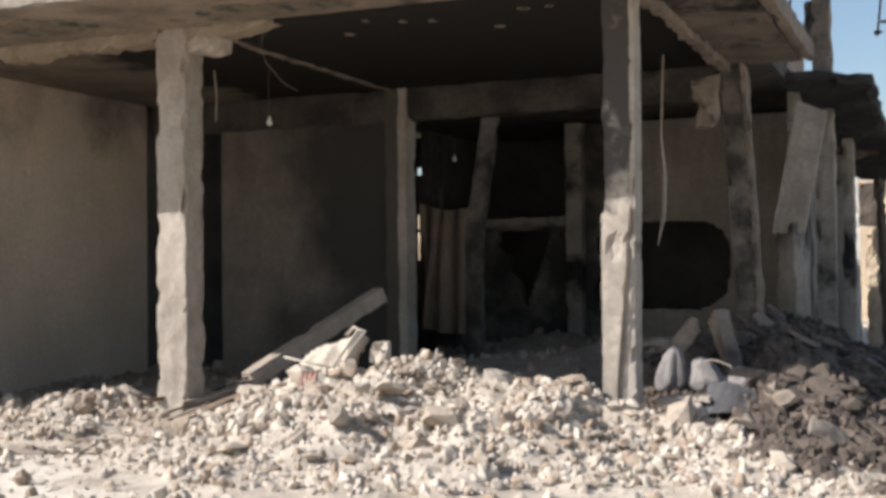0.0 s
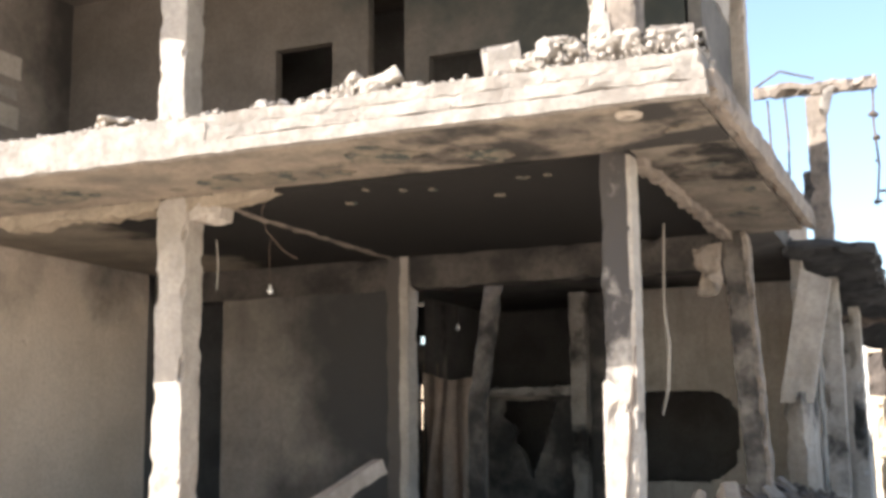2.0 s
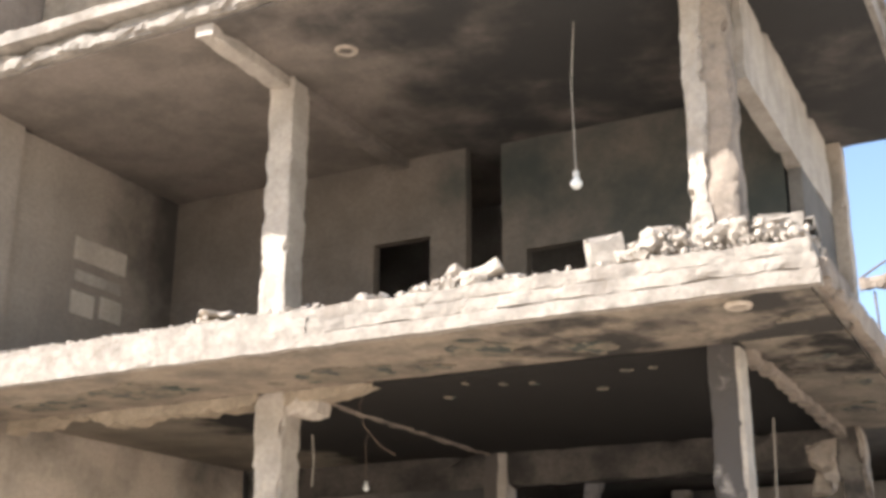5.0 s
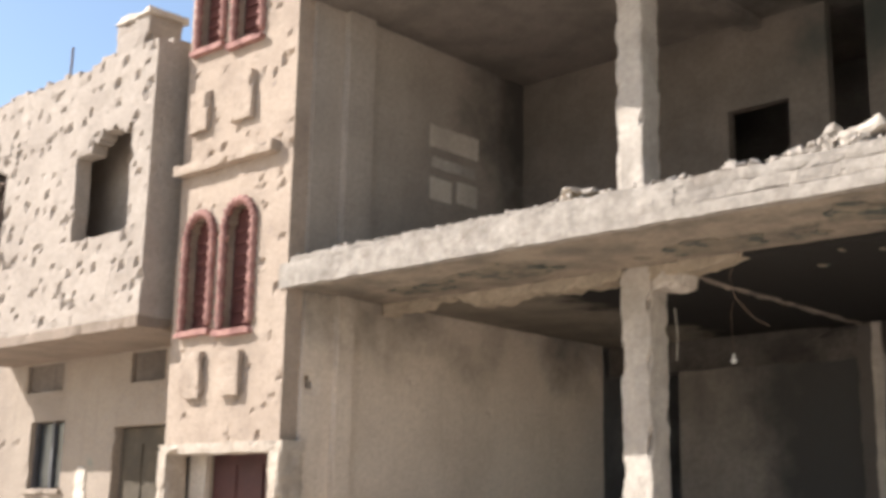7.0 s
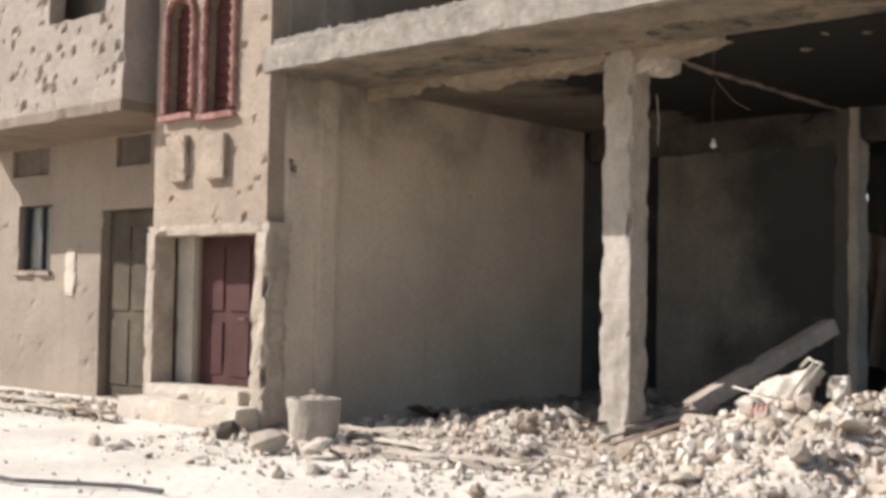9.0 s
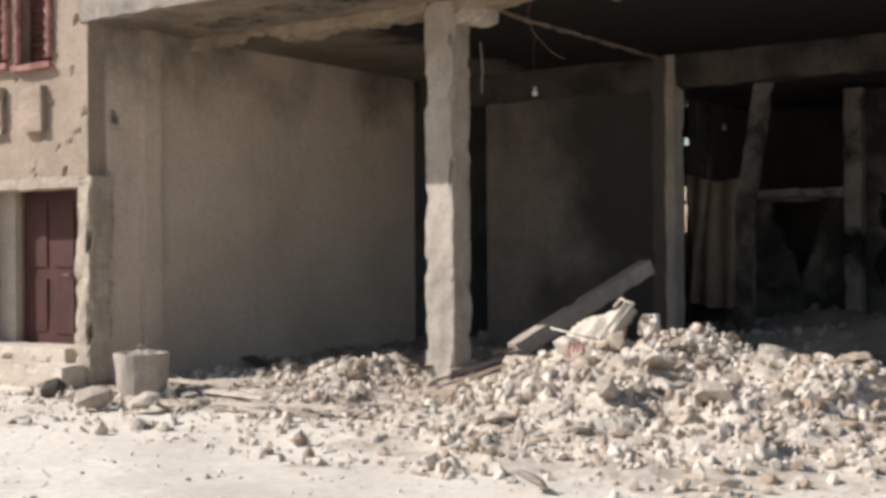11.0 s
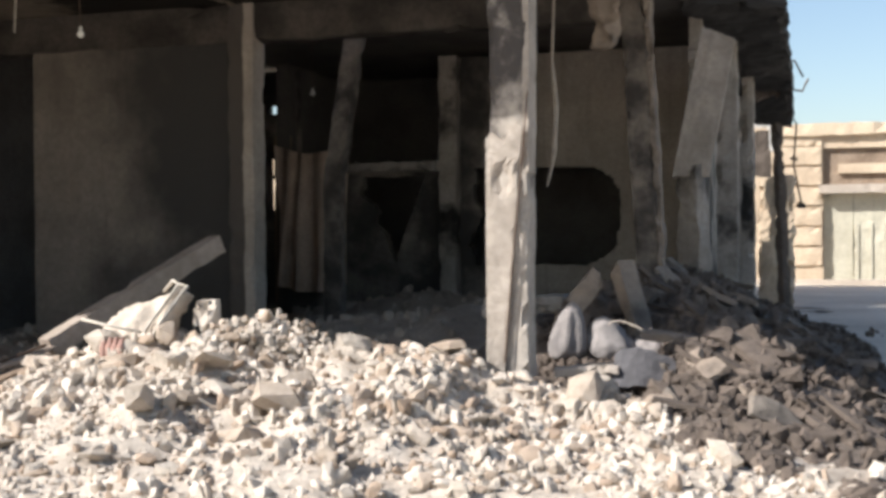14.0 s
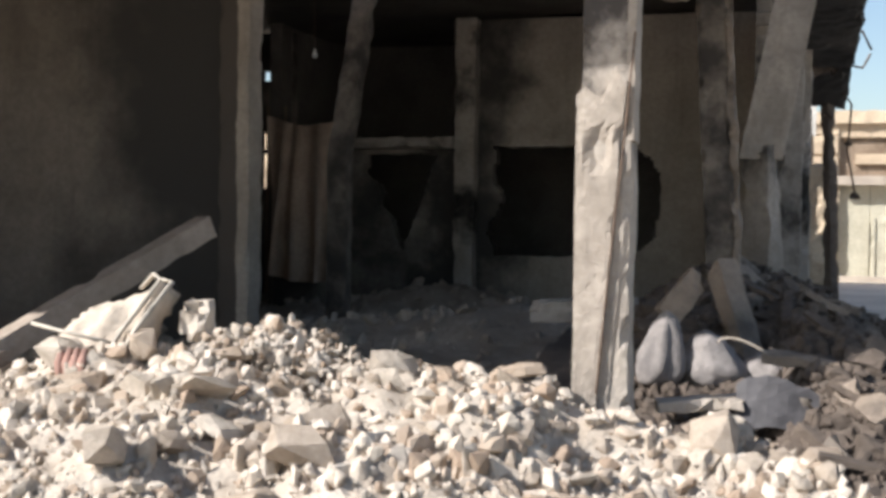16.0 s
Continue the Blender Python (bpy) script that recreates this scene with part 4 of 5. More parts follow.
block("kerb", -16, 17, 31.0, 31.9, -0.35, -0.08, M_TRIM, far, "pale kerb", seg=0.5, amp=0.01, chip=0.03)

# out of view; added so that its shadow falls across the lane
next_house = thing("unseen_shade_house", (1.7, 19, 0), "unseen plain house added behind the ruin to shade the lane", "house")
for k, (ax, u0, u1, d0, d1) in enumerate((("y", -1.0, 4.4, 14.4, 14.65), ("y", -1.0, 4.4, 23.55, 23.8), ("x", 14.65, 23.55, -1.0, -0.75), ("x", 14.65, 23.55, 4.15, 4.4))):
    wall("wall", ax, u0, u1, -0.5, 7.9, d0, d1, M_LWALL, next_house, seg=0.6, seed=k)
block("flat_roof", -1.1, 4.5, 14.3, 23.9, 7.9, 8.15, M_TRIM, next_house, seg=0.5, amp=0.01, chip=0.03)

# ---- rubble ----
CREST = ((-4.2, 0.0), (-3.6, 0.03), (-2.6, 0.09), (-1.7, 0.17), (-0.8, 0.30), (-0.3, 0.19), (0.1, 0.10), (0.7, 0.10), (1.2, 0.24), (1.7, 0.46), (2.5, 0.66), (3.2, 0.70), (3.6, 0.58), (4.4, 0.60), (4.85, 0.56), (5.15, 0.38), (5.6, 0.30), (6.0, 0.28), (6.5, 0.22), (7.0, 0.15), (7.8, 0.10), (8.4, 0.03))
REACH = ((-4, 1.6), (-1.5, 2.2), (0.3, 2.5), (2, 3.6), (4, 3.8), (6, 3.2), (8.4, 2.0))


def heap_z(x, y):
    h = span(x, CREST)
    yc = -0.25 + 0.25 * noise.noise((x * 0.8, 2.0, 0)) - 1.05 * max(0.0, x - 6.1)
    if y < yc:
        k = min(1.0, (yc - y) / span(x, REACH))
        f = (1 - k) ** 1.35
    else:
        k = min(1.0, (y - yc) / 1.7)
        f = 1 - 0.8 * k * k * (3 - 2 * k)
    z = h * f
    lump = 0.15 * noise.noise((x * 1.7, y * 1.7, 0)) + 0.09 * noise.noise((x * 4.1, y * 4.1, 5)) + 0.06 * abs(noise.noise((x * 8.5, y * 8.5, 2))) + 0.028 * noise.noise((x * 17, y * 17, 9))
    return z + lump * min(1.0, z * 3 + 0.12) - 0.04


def slope_foot(x):
    """The line where the brown slope, coloured for shade, meets the pale heap beside the building."""
    return span(x, ((6.15, 0.6), (6.45, -0.5), (6.65, -1.15), (7.3, -1.65), (7.8, -2.15), (8.4, -2.8)))


def east_z(x, y):
    a = span(x, ((4.6, 0.55), (5.6, 1.02), (6.2, 0.95), (7.0, 0.62), (7.6, 0.3), (8.1, 0.06), (8.5, -0.06)))
    q = y - slope_foot(x)
    f = span(q, ((-0.4, 0.0), (0.1, 0.3), (0.8, 0.46), (1.6, 0.76), (2.6, 0.95), (6, 1.0), (9, 0.8), (12, 0.3), (14, 0.0)))
    return a * f + (0.09 * noise.noise((x * 1.4, y * 1.4, 2)) + 0.05 * noise.noise((x * 4, y * 4, 8))) * min(1, a * 3) - 0.05


def slope_side(x, y):
    return x > 6.2 and y > slope_foot(x)


heap = thing("rubble_heap", (2.5, -1, 0), "heap of pale broken concrete and stone across the shopfront", "rubble")
field("mound", -4.2, 8.4, -4.2, 1.6, 0.05, heap_z, M_DUST, heap, "dusty core of the heap")
inv_h = heap.matrix_basis.inverted()
sr = random.Random(4)
n_big = 0
while n_big < 290:
    x, y = sr.uniform(-3.4, 7.4), sr.uniform(-3.4, 0.6)
    z = heap_z(x, y)
    if z < 0.06 and sr.random() < 0.75:
        continue
    if x < 0.6 and y < -0.7 and sr.random() < 0.9 or slope_side(x, y):
        continue
    if noise.noise((x * 0.9, y * 0.9, 14)) + 0.5 * (y + 1.6) < sr.uniform(-0.9, 0.4):
        continue
    s = 0.12 + 0.28 * sr.random() ** 2.6
    if -0.25 < x < 0.75 and -1.3 < y < 0.5 or 4.98 < x < 5.65 and -0.8 < y < 0.45:
        continue
    stone(heap, inv_h, Vector((x, y, z + s * sr.uniform(-0.18, 0.2))), s, M_STONE, sr)
    n_big += 1
for x, y, s in ((4.96, -3.5, 0.32), (3.9, -4.1, 0.26), (3.36, -1.1, 0.34), (3.55, -1.25, 0.3), (-0.62, 0.3, 0.34), (-0.42, 0.2, 0.26), (-1.5, 0.3, 0.34), (-1.25, 0.2, 0.28), (4.85, -0.2, 0.3), (4.4, -0.25, 0.26), (3.9, 0.1, 0.24), (4.1, -0.15, 0.3)):
    stone(heap, inv_h, Vector((x, y, max(0.02, heap_z(x, y)) + s * 0.22)), s, M_STONE, sr)
for k in range(46):
    x, y = sr.uniform(-3.4, 1.2), sr.uniform(-2.7, -0.7)
    l, w = 0.12 + 0.42 * sr.random() ** 2, sr.uniform(0.05, 0.16)
    m = pose(x, y, max(0.0, heap_z(x, y)) + 0.03, sr.uniform(-14, 14), sr.uniform(-8, 8), sr.gauss(-5, 22))
    put("slab_fragment", *rough_box(-l / 2, l / 2, -w / 2, w / 2, -0.022, 0.022, seg=0.07, amp=0.02, chip=0.03, seed=300 + k, m=m), (M_STONE, M_DUST, M_LOG, M_TRIM)[k % 4], heap, "flat broken fragment lying in the dust")
spots = []
while len(spots) < 21000:
    x, y = nrs.uniform(-4.0, 8.2), nrs.uniform(-4.1, 1.3)
    z = heap_z(x, y)
    if z < 0.03 and nrs.rand() < 0.82:
        continue
    if x < 0.6 and nrs.rand() < 0.5 and y < -0.5 or slope_side(x, y) and nrs.rand() < 0.93:
        continue
    s = 0.018 + 0.13 * nrs.rand() ** 2.8 * (0.6 + 0.8 * max(0.0, 0.5 + noise.noise((x * 1.1, y * 1.1, 21))))
    if y < -1.6 and nrs.rand() < 0.35 * min(1.0, -1.6 - y):
        continue
    spots.append((x, y, max(z, ground_z(x, y)) + s * nrs.uniform(-0.35, 0.3), s))
for _ in range(900):
    x, y = nrs.normal(3.45, 0.22), nrs.normal(-0.1, 0.25)
    spots.append((x, y, heap_z(x, y) + 0.05 + 0.14 * max(0, 1 - ((x - 3.45) / 0.4) ** 2) * nrs.rand(), 0.02 + 0.1 * nrs.rand() ** 2))
loose("small_rubble", spots, M_STUFF, heap, "small pale rubble")
spots = []
for _ in range(900):
    x, y = nrs.uniform(-9, 7), nrs.uniform(-7, -1.2)
    spots.append((x, y, ground_z(x, y) + 0.004, 0.02 + 0.05 * nrs.rand() ** 3))
for _ in range(700):
    x, y = nrs.uniform(-4.0, 0.6), nrs.normal(-1.6, 0.8)
    spots.append((x, y, max(ground_z(x, y), heap_z(x, y)) + 0.01, 0.03 + 0.08 * nrs.rand() ** 2))
for _ in range(650):
    x, y = nrs.uniform(-12.2, -5.6), -1.05 - abs(nrs.normal(0, 0.75))
    if not (x > -6.3 and y > -2.1):
        spots.append((x, y, ground_z(x, y) + 0.02, 0.03 + 0.16 * nrs.rand() ** 3))
tagged(loose("street_grit", spots, M_STUFF, None), "scattered chips of concrete on the street", "debris")

# the slope's shade is in its colours
east = thing("debris_slope", (6.6, 5, 0), "slope of earth and debris beside the building, coloured dark for shade", "rubble")
field("mound", 4.4, 9.2, -3.0, 16, 0.12, east_z, M_DARKDUST, east, "earthy core coloured dark for shade")
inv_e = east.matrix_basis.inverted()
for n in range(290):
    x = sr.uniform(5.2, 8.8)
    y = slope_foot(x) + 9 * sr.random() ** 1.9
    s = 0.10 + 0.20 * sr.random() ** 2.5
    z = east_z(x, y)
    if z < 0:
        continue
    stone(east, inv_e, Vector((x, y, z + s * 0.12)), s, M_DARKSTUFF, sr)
spots = []
for _ in range(6000):
    x = nrs.uniform(4.8, 9.1)
    y = slope_foot(x) - 0.1 + 13 * nrs.rand() ** 2
    s = 0.04 + 0.12 * nrs.rand() ** 2.5
    if east_z(x, y) < 0.0 and nrs.rand() < 0.92:
        continue
    spots.append((x, y, max(east_z(x, y), ground_z(x, y)) + s * 0.2, s))
for _ in range(1500):
    x, y = nrs.uniform(5.2, 7.0), nrs.uniform(-0.2, 2.2)
    s = 0.03 + 0.12 * nrs.rand() ** 2.2
    spots.append((x, y, max(east_z(x, y), heap_z(x, y) if y < 1.5 else 0.0) + s * 0.1, s))
loose("small_debris", spots, M_DARKSTUFF, east, "small debris coloured dark for shade")
for k in range(44):
    x = sr.uniform(5.8, 8.0)
    y = slope_foot(x) + 0.4 + 7 * sr.random() ** 1.6
    z = east_z(x, y) + 0.03
    a, l = sr.gauss(-0.5, 0.6), sr.uniform(0.3, 0.9)
    if z < 0.15:
        continue
    m = pose(x, y, z, sr.uniform(-12, 12), 22 + sr.uniform(-14, 14), math.degrees(a))
    put("splinter", *rough_box(-l / 2, l / 2, -0.035, 0.035, -0.02, 0.02, seg=0.1, amp=0.02, chip=0.01, seed=k, m=m), M_CHAR if k % 3 else M_DARKSTUFF, east, "charred timber splinter")


for k in range(40):
    x = sr.uniform(5.7, 7.9)
    y = slope_foot(x) + 0.3 + 6 * sr.random() ** 1.5
    w, l = sr.uniform(0.1, 0.26), sr.uniform(0.2, 0.5)
    if east_z(x, y) < 0.1:
        continue
    m = pose(x, y, east_z(x, y) + 0.05, sr.uniform(-25, 45), 25 + sr.uniform(-25, 25), sr.uniform(-60, 20))
    put("slab_shard", *rough_box(-l / 2, l / 2, -w / 2, w / 2, -0.035, 0.035, seg=0.08, amp=0.03, chip=0.05, seed=200 + k, m=m), (M_DARKSTUFF, M_COL_BURNT, M_COL_BROWN)[k % 3], east, "flat shard of broken floor")


def inner_z(x, y):
    return 0.10 + 0.10 * noise.noise((x * 0.9, y * 0.9, 1)) + 0.05 * noise.noise((x * 3, y * 3, 1)) + 0.45 * math.exp(-((x - 1.8) ** 2 / 2.5 + (y - 9.0) ** 2 / 1.2)) + 0.35 * math.exp(-((x - 4.6) ** 2 + (y - 6.0) ** 2) / 2.0) + 0.3 * math.exp(-((x - 2.9) ** 2 / 4 + (y - 5.6) ** 2 / 3)) + 0.06 * noise.noise((x * 6, y * 6, 4))


floor_in = field("floor", -4.0, 5.9, 0.9, 13.0, 0.1, inner_z, M_INNER, None, "", "structure")
tagged(floor_in, "interior floor buried under soot and dark debris", "floor")
spots = []
for _ in range(2600):
    x, y = nrs.uniform(-3.6, 5.8), nrs.uniform(1.0, 10.0)
    s = 0.04 + 0.16 * nrs.rand() ** 3.5
    spots.append((x, y, inner_z(x, y) + s * 0.2, s))
tagged(loose("floor_debris", spots, M_INNER, None), "dark debris strewn over the interior floor", "debris")

# rubble lying along the slab edge
lip = thing("slab_rubble", (4, -1.2, SLAB_HI), "broken masonry heaped along the upper floor edge", "rubble")
inv_l = lip.matrix_basis.inverted()


def lip_h(x):
    return 0.02 + 0.26 * math.exp(-((x - 5.75) / 0.55) ** 2) + 0.16 * math.exp(-((x - 5.15) / 0.25) ** 2) + 0.12 * math.exp(-((x - 3.3) / 0.3) ** 2) + 0.1 * math.exp(-((x - 0.6) / 0.2) ** 2) + 0.04 * math.exp(-((x - 1.5) / 0.4) ** 2)


for n in range(150):
    x = sr.choice((sr.uniform(-3.6, 6.3), sr.uniform(4.8, 6.4), sr.uniform(2.3, 3.7), sr.uniform(4.9, 6.3)))
    s = 0.07 + (0.24 if x > 4.7 else 0.16) * sr.random() ** 2 * (1 if x > 0.4 else 0.5)
    stone(lip, inv_l, Vector((x, -1.45 + 0.5 * sr.random() ** 2, SLAB_HI + s * 0.25 + lip_h(x) * sr.random())), s, M_COL, sr)
spots = []
for _ in range(1300):
    x = nrs.choice((nrs.uniform(-3.7, 6.4), nrs.uniform(4.8, 6.4), nrs.uniform(4.6, 6.4), nrs.uniform(2.8, 3.6)))
    spots.append((x, -1.5 + 0.8 * nrs.rand() ** 2, SLAB_HI + 0.02 + lip_h(x) * nrs.rand(), nrs.uniform(0.025, 0.08)))
loose("small_rubble", spots, M_COL, lip, "small broken masonry")

# ---- loose things ----
blk = thing("concrete_block", (4.66, -1.4, SLAB_HI), "pale concrete building block standing on the slab edge", "block")
put("body", *rough_box(4.5, 4.84, -1.5, -1.26, SLAB_HI + 0.01, SLAB_HI + 0.31, seg=0.06, amp=0.01, chip=0.02, seed=2, m=Matrix.Translation((4.67, -1.37, 4.89)) @ Euler((0.0, -0.1, 0.25)).to_matrix().to_4x4() @ Matrix.Translation((-4.67, -1.37 * -1, -4.89))), M_SLAB, blk)


def hollow_block(x, y, z, turn, tilt, broken):
    """A hollow clay block with two cells, one end broken off."""
    t = thing("hollow_block", (x, y, z), "pale hollow building block lying broken on the slab edge", "block", "blocks on the slab edge")
    m = pose(x, y, z + 0.1, tilt, 0, turn)
    l = 0.4 - broken
    bits = [(0, l, -0.1, -0.07, -0.1, 0.1), (0, l, 0.07, 0.1, -0.1, 0.1)] + [(0, l * 0.97, -0.072, 0.072, q, q + 0.03) for q in (-0.1, -0.015, 0.07)]
    put("shell", *join(*[rough_box(a - l / 2, b - l / 2, c, d, e, f, seg=0.05, amp=0.008, chip=0.015, seed=k + x, m=m) for k, (a, b, c, d, e, f) in enumerate(bits)]), M_SLAB, t)


for x, y, z, turn, tilt, broken in ((6.16, -1.36, SLAB_HI + 0.08, 12, 4, 0.05), (6.3, -1.1, SLAB_HI + 0.08, 100, -8, 0.12), (5.82, -1.34, SLAB_HI + 0.06, -25, 10, 0.1), (6.0, -0.85, SLAB_HI + 0.03, 20, 0, 0.0)):
    hollow_block(x, y, z, turn, tilt, broken)
for k in range(4):
    t_ob = thing("floor_tile", (0.55, -0.9, SLAB_HI + 0.03 * k), "broken pale floor tile stacked beside the column", "tile", "stacked tiles on the slab edge")
    put("tile", *rough_box(-0.3, 0.3, -0.2, 0.2, 0.0, 0.032, seg=0.06, amp=0.008, chip=0.03, seed=k, m=pose(0.5 + 0.05 * (k % 3), -1.2 + 0.05 * (k % 2), SLAB_HI + 0.02 + 0.04 * k, 0, -2 + 2 * k, 15 * k)), M_TRIM if k % 2 else M_PEEL, t_ob)
slabbit = thing("concrete_chunk", (3.55, -1.35, SLAB_HI), "pale tilted chunk of concrete on the slab edge", "rubble")
put("body", *rough_box(-0.2, 0.2, -0.08, 0.08, -0.06, 0.06, seg=0.05, amp=0.02, chip=0.04, seed=5, m=pose(3.5, -1.4, SLAB_HI + 0.14, 0, -24, 10)), M_TRIM, slabbit)


def bar_between(a, b, w, h, seed, amp=0.012, chip=0.03, seg=0.08):
    a, b = Vector(a), Vector(b)
    d = b - a
    m = Matrix.Translation(a) @ d.to_track_quat('X', 'Z').to_matrix().to_4x4()
    return rough_box(0, d.length, -w / 2, w / 2, -h / 2, h / 2, seg=seg, amp=amp, chip=chip, seed=seed, m=m)


pole = thing("fallen_beam", (0.6, 0.9, 0.2), "fallen pale concrete lintel propped on the rubble", "beam")
put("shaft", *bar_between((0.62, 0.95, 0.42), (1.46, 2.74, 1.37), 0.19, 0.19, 3, amp=0.004, chip=0.012), M_LOG, pole)
for k in range(4):
    put("rebar", *tube([(0.66, 0.98 + 0.03 * k, 0.44 + 0.04 * (k % 2)), (0.4, 0.6 - 0.06 * k, 0.3), (0.12 - 0.05 * k, 0.1 - 0.12 * k, 0.2 + 0.03 * k)], 0.014, 5), M_IRON, pole, "bent rusty reinforcing bar")
for a, b, w in (((0.72, 1.0, 0.44), (0.32, -0.32, 0.16), 0.11), ((0.66, 1.1, 0.36), (0.42, -0.1, 0.26), 0.08), ((0.6, 0.8, 0.3), (0.5, -0.6, 0.1), 0.06)):
    p = thing("plank", b, "splintered pale plank under the fallen lintel", "plank", "splintered planks by the column")
    put("board", *bar_between(a, b, w, 0.035, 90 + w, amp=0.014, chip=0.03, seg=0.07), M_LOG, p)
board = thing("plank", (0.6, -0.4, 0.1), "split grey timber plank leaning on the rubble", "plank")
put("board", *bar_between((0.55, -0.5, 0.08), (1.02, 0.62, 0.40), 0.12, 0.03, 6, amp=0.01, chip=0.02), M_WOOD, board)

for k, (a, b, w) in enumerate((((-2.6, -0.75, 0.06), (-0.7, -0.55, 0.09), 0.16), ((-7.0, -2.2, 0.04), (-5.6, -2.5, 0.10), 0.2), ((-0.9, -2.3, 0.06), (0.7, -2.1, 0.1), 0.12), ((-2.2, -1.5, 0.05), (-0.6, -1.9, 0.09), 0.1), ((-9.6, -1.9, 0.05), (-7.2, -2.3, 0.12), 0.18), ((-8.2, -2.7, 0.04), (-6.4, -2.4, 0.14), 0.15), ((-11.0, -2.2, 0.05), (-9.5, -1.7, 0.1), 0.2), ((-3.4, -1.2, 0.06), (-1.7, -1.0, 0.08), 0.12))):
    p = thing("plank", a, "pale weathered board lying in the debris", "plank", "boards on the street")
    put("board", *bar_between(a, b, w, 0.035, 20 + k, amp=0.008, chip=0.02, seg=0.1), M_TRIM if k != 1 else M_WOOD, p)

# wrecked seat on top of the heap
seat = thing("wrecked_seat", (2.2, -0.1, 0.5), "wrecked upholstered seat with a bent metal frame", "seat")
TL, TR, BR, BL = Vector((1.98, 0.0, 0.84)), Vector((2.55, 0.0, 1.04)), Vector((2.42, -0.38, 0.50)), Vector((1.92, -0.36, 0.60))
cv, cf = [], []
for i in range(19):
    for j in range(15):
        u, v = i / 18, j / 14
        p = (BL * (1 - u) + BR * u) * (1 - v) + (TL * (1 - u) + TR * u) * v
        puff = 0.10 * (4 * u * (1 - u)) ** 0.6 * (4 * v * (1 - v)) ** 0.6 + 0.05 * noise.noise((u * 5, v * 5, 2)) + 0.03 * noise.noise((u * 12, v * 12, 6)) - 0.03 * abs(math.sin(u * 9.4))
        cv.append(p + Vector((-0.25, -0.8, 0.55)) * puff)
for i in range(18):
    for j in range(14):
        cf.append([i * 15 + j, (i + 1) * 15 + j, (i + 1) * 15 + j + 1, i * 15 + j + 1])
low = [p + Vector((0.04, 0.14, -0.08)) for p in cv]
rim = [i * 15 for i in range(19)] + [18 * 15 + j for j in range(1, 15)] + [i * 15 + 14 for i in range(17, -1, -1)] + [j for j in range(13, 0, -1)]
nv = len(cv)
put("cushion", cv + low, cf + [[q + nv for q in f[::-1]] for f in cf] + [[b, a, a + nv, b + nv] for a, b in zip(rim, rim[1:] + rim[:1])], M_FABRIC, seat, "dusty torn upholstery", smooth=True)
put("frame", *join(tube([(2.3, -0.44, 0.46), (2.42, -0.28, 0.76), (2.56, -0.06, 1.06), (2.48, 0.0, 1.09), (2.38, 0.02, 1.0)], 0.016, 8), tube([(2.4, -0.44, 0.46), (2.52, -0.28, 0.78), (2.64, -0.06, 1.05), (2.56, -0.06, 1.06)], 0.016, 8), tube([(1.9, -0.42, 0.80), (2.15, -0.46, 0.76), (2.42, -0.4, 0.70)], 0.012, 6)), M_PIPE, seat, "bent tubular seat frame", smooth=True)
put("rag", *join(*[tube([(2.14 + 0.05 * k, -0.46, 0.66), (2.15 + 0.05 * k, -0.52, 0.58), (2.17 + 0.045 * k, -0.54, 0.46)], [0.02, 0.028, 0.018], 6) for k in range(4)]), M_PINK, seat, "torn reddish lining", smooth=True)
put("stuffing", *rough_box(2.68, 2.86, -0.08, 0.1, 0.7, 0.92, seg=0.05, amp=0.05, chip=0.08, seed=9), M_STUFF, seat, "lump of dusty stuffing")
# broken slabs and sacks beside the right-hand column
for k, (a, b, w, h, mat, lab) in enumerate((
        ((6.1, 1.75, 0.2), (5.8, 2.0, 1.2), 0.21, 0.15, M_COL_BROWN, "leaning pale slab of broken floor"),
        ((5.48, 1.45, 0.82), (5.7, 1.5, 1.12), 0.18, 0.18, M_COL_BROWN, "tilted concrete block on the sacks"),
        ((5.52, 0.35, 0.40), (6.02, 0.45, 0.42), 0.28, 0.07, M_COL, "flat pale slab fragment"),
        ((4.2, 3.2, 0.7), (5.1, 3.3, 0.75), 0.25, 0.18, M_WALL_EAST, "fallen smoked beam piece"))):
    t_ob = thing("broken_slab", a, lab, "rubble")
    put("piece", *bar_between(a, b, w, h, 60 + k, amp=0.02, chip=0.05), mat, t_ob)


def sack(place, size, seed, label):
    r = thing("sack", place, label, "sack", "sacks in the debris")
    bm = bmesh.new()
    bmesh.ops.create_icosphere(bm, subdivisions=4, radius=1)
    for v in bm.verts:
        p = v.co.copy()
        taper = 1 - 0.42 * p.z + 0.1 * noise.noise((p.z * 2, seed, 1))
        fold = 0.22 * noise.noise((p.x * 1.8 + seed, p.y * 1.8, p.z * 0.9)) + 0.10 * noise.noise((p.x * 5, p.y * 5 + seed, p.z * 1.6))
        crease = 0.07 * noise.noise((p.x * 9 + seed, p.y * 9, p.z * 4))
        flat = max(p.z, -0.75)
        v.co = Vector((p.x * size[0] * taper * (1 + fold + crease) + 0.25 * size[0] * p.z * math.sin(seed), p.y * size[1] * taper * (1 + fold), flat * size[2] * (1 + 0.3 * fold))) + Vector(place)
    part("body", bm, M_BAG, r, "", True)


sack((5.48, 1.2, 0.62), (0.15, 0.15, 0.27), 1.0, "grey-blue dusty plastic sack standing in debris")
sack((5.78, 1.3, 0.56), (0.19, 0.17, 0.2), 4.0, "slumped grey sack of debris")
sack((6.1, 1.45, 0.48), (0.16, 0.15, 0.15), 7.0, "slumped grey sack of debris")
plate = thing("metal_sheet", (6.2, 0.3, 0.2), "bent dull grey sheet of metal on the rubble", "metal sheet")
pv, pf = [], []
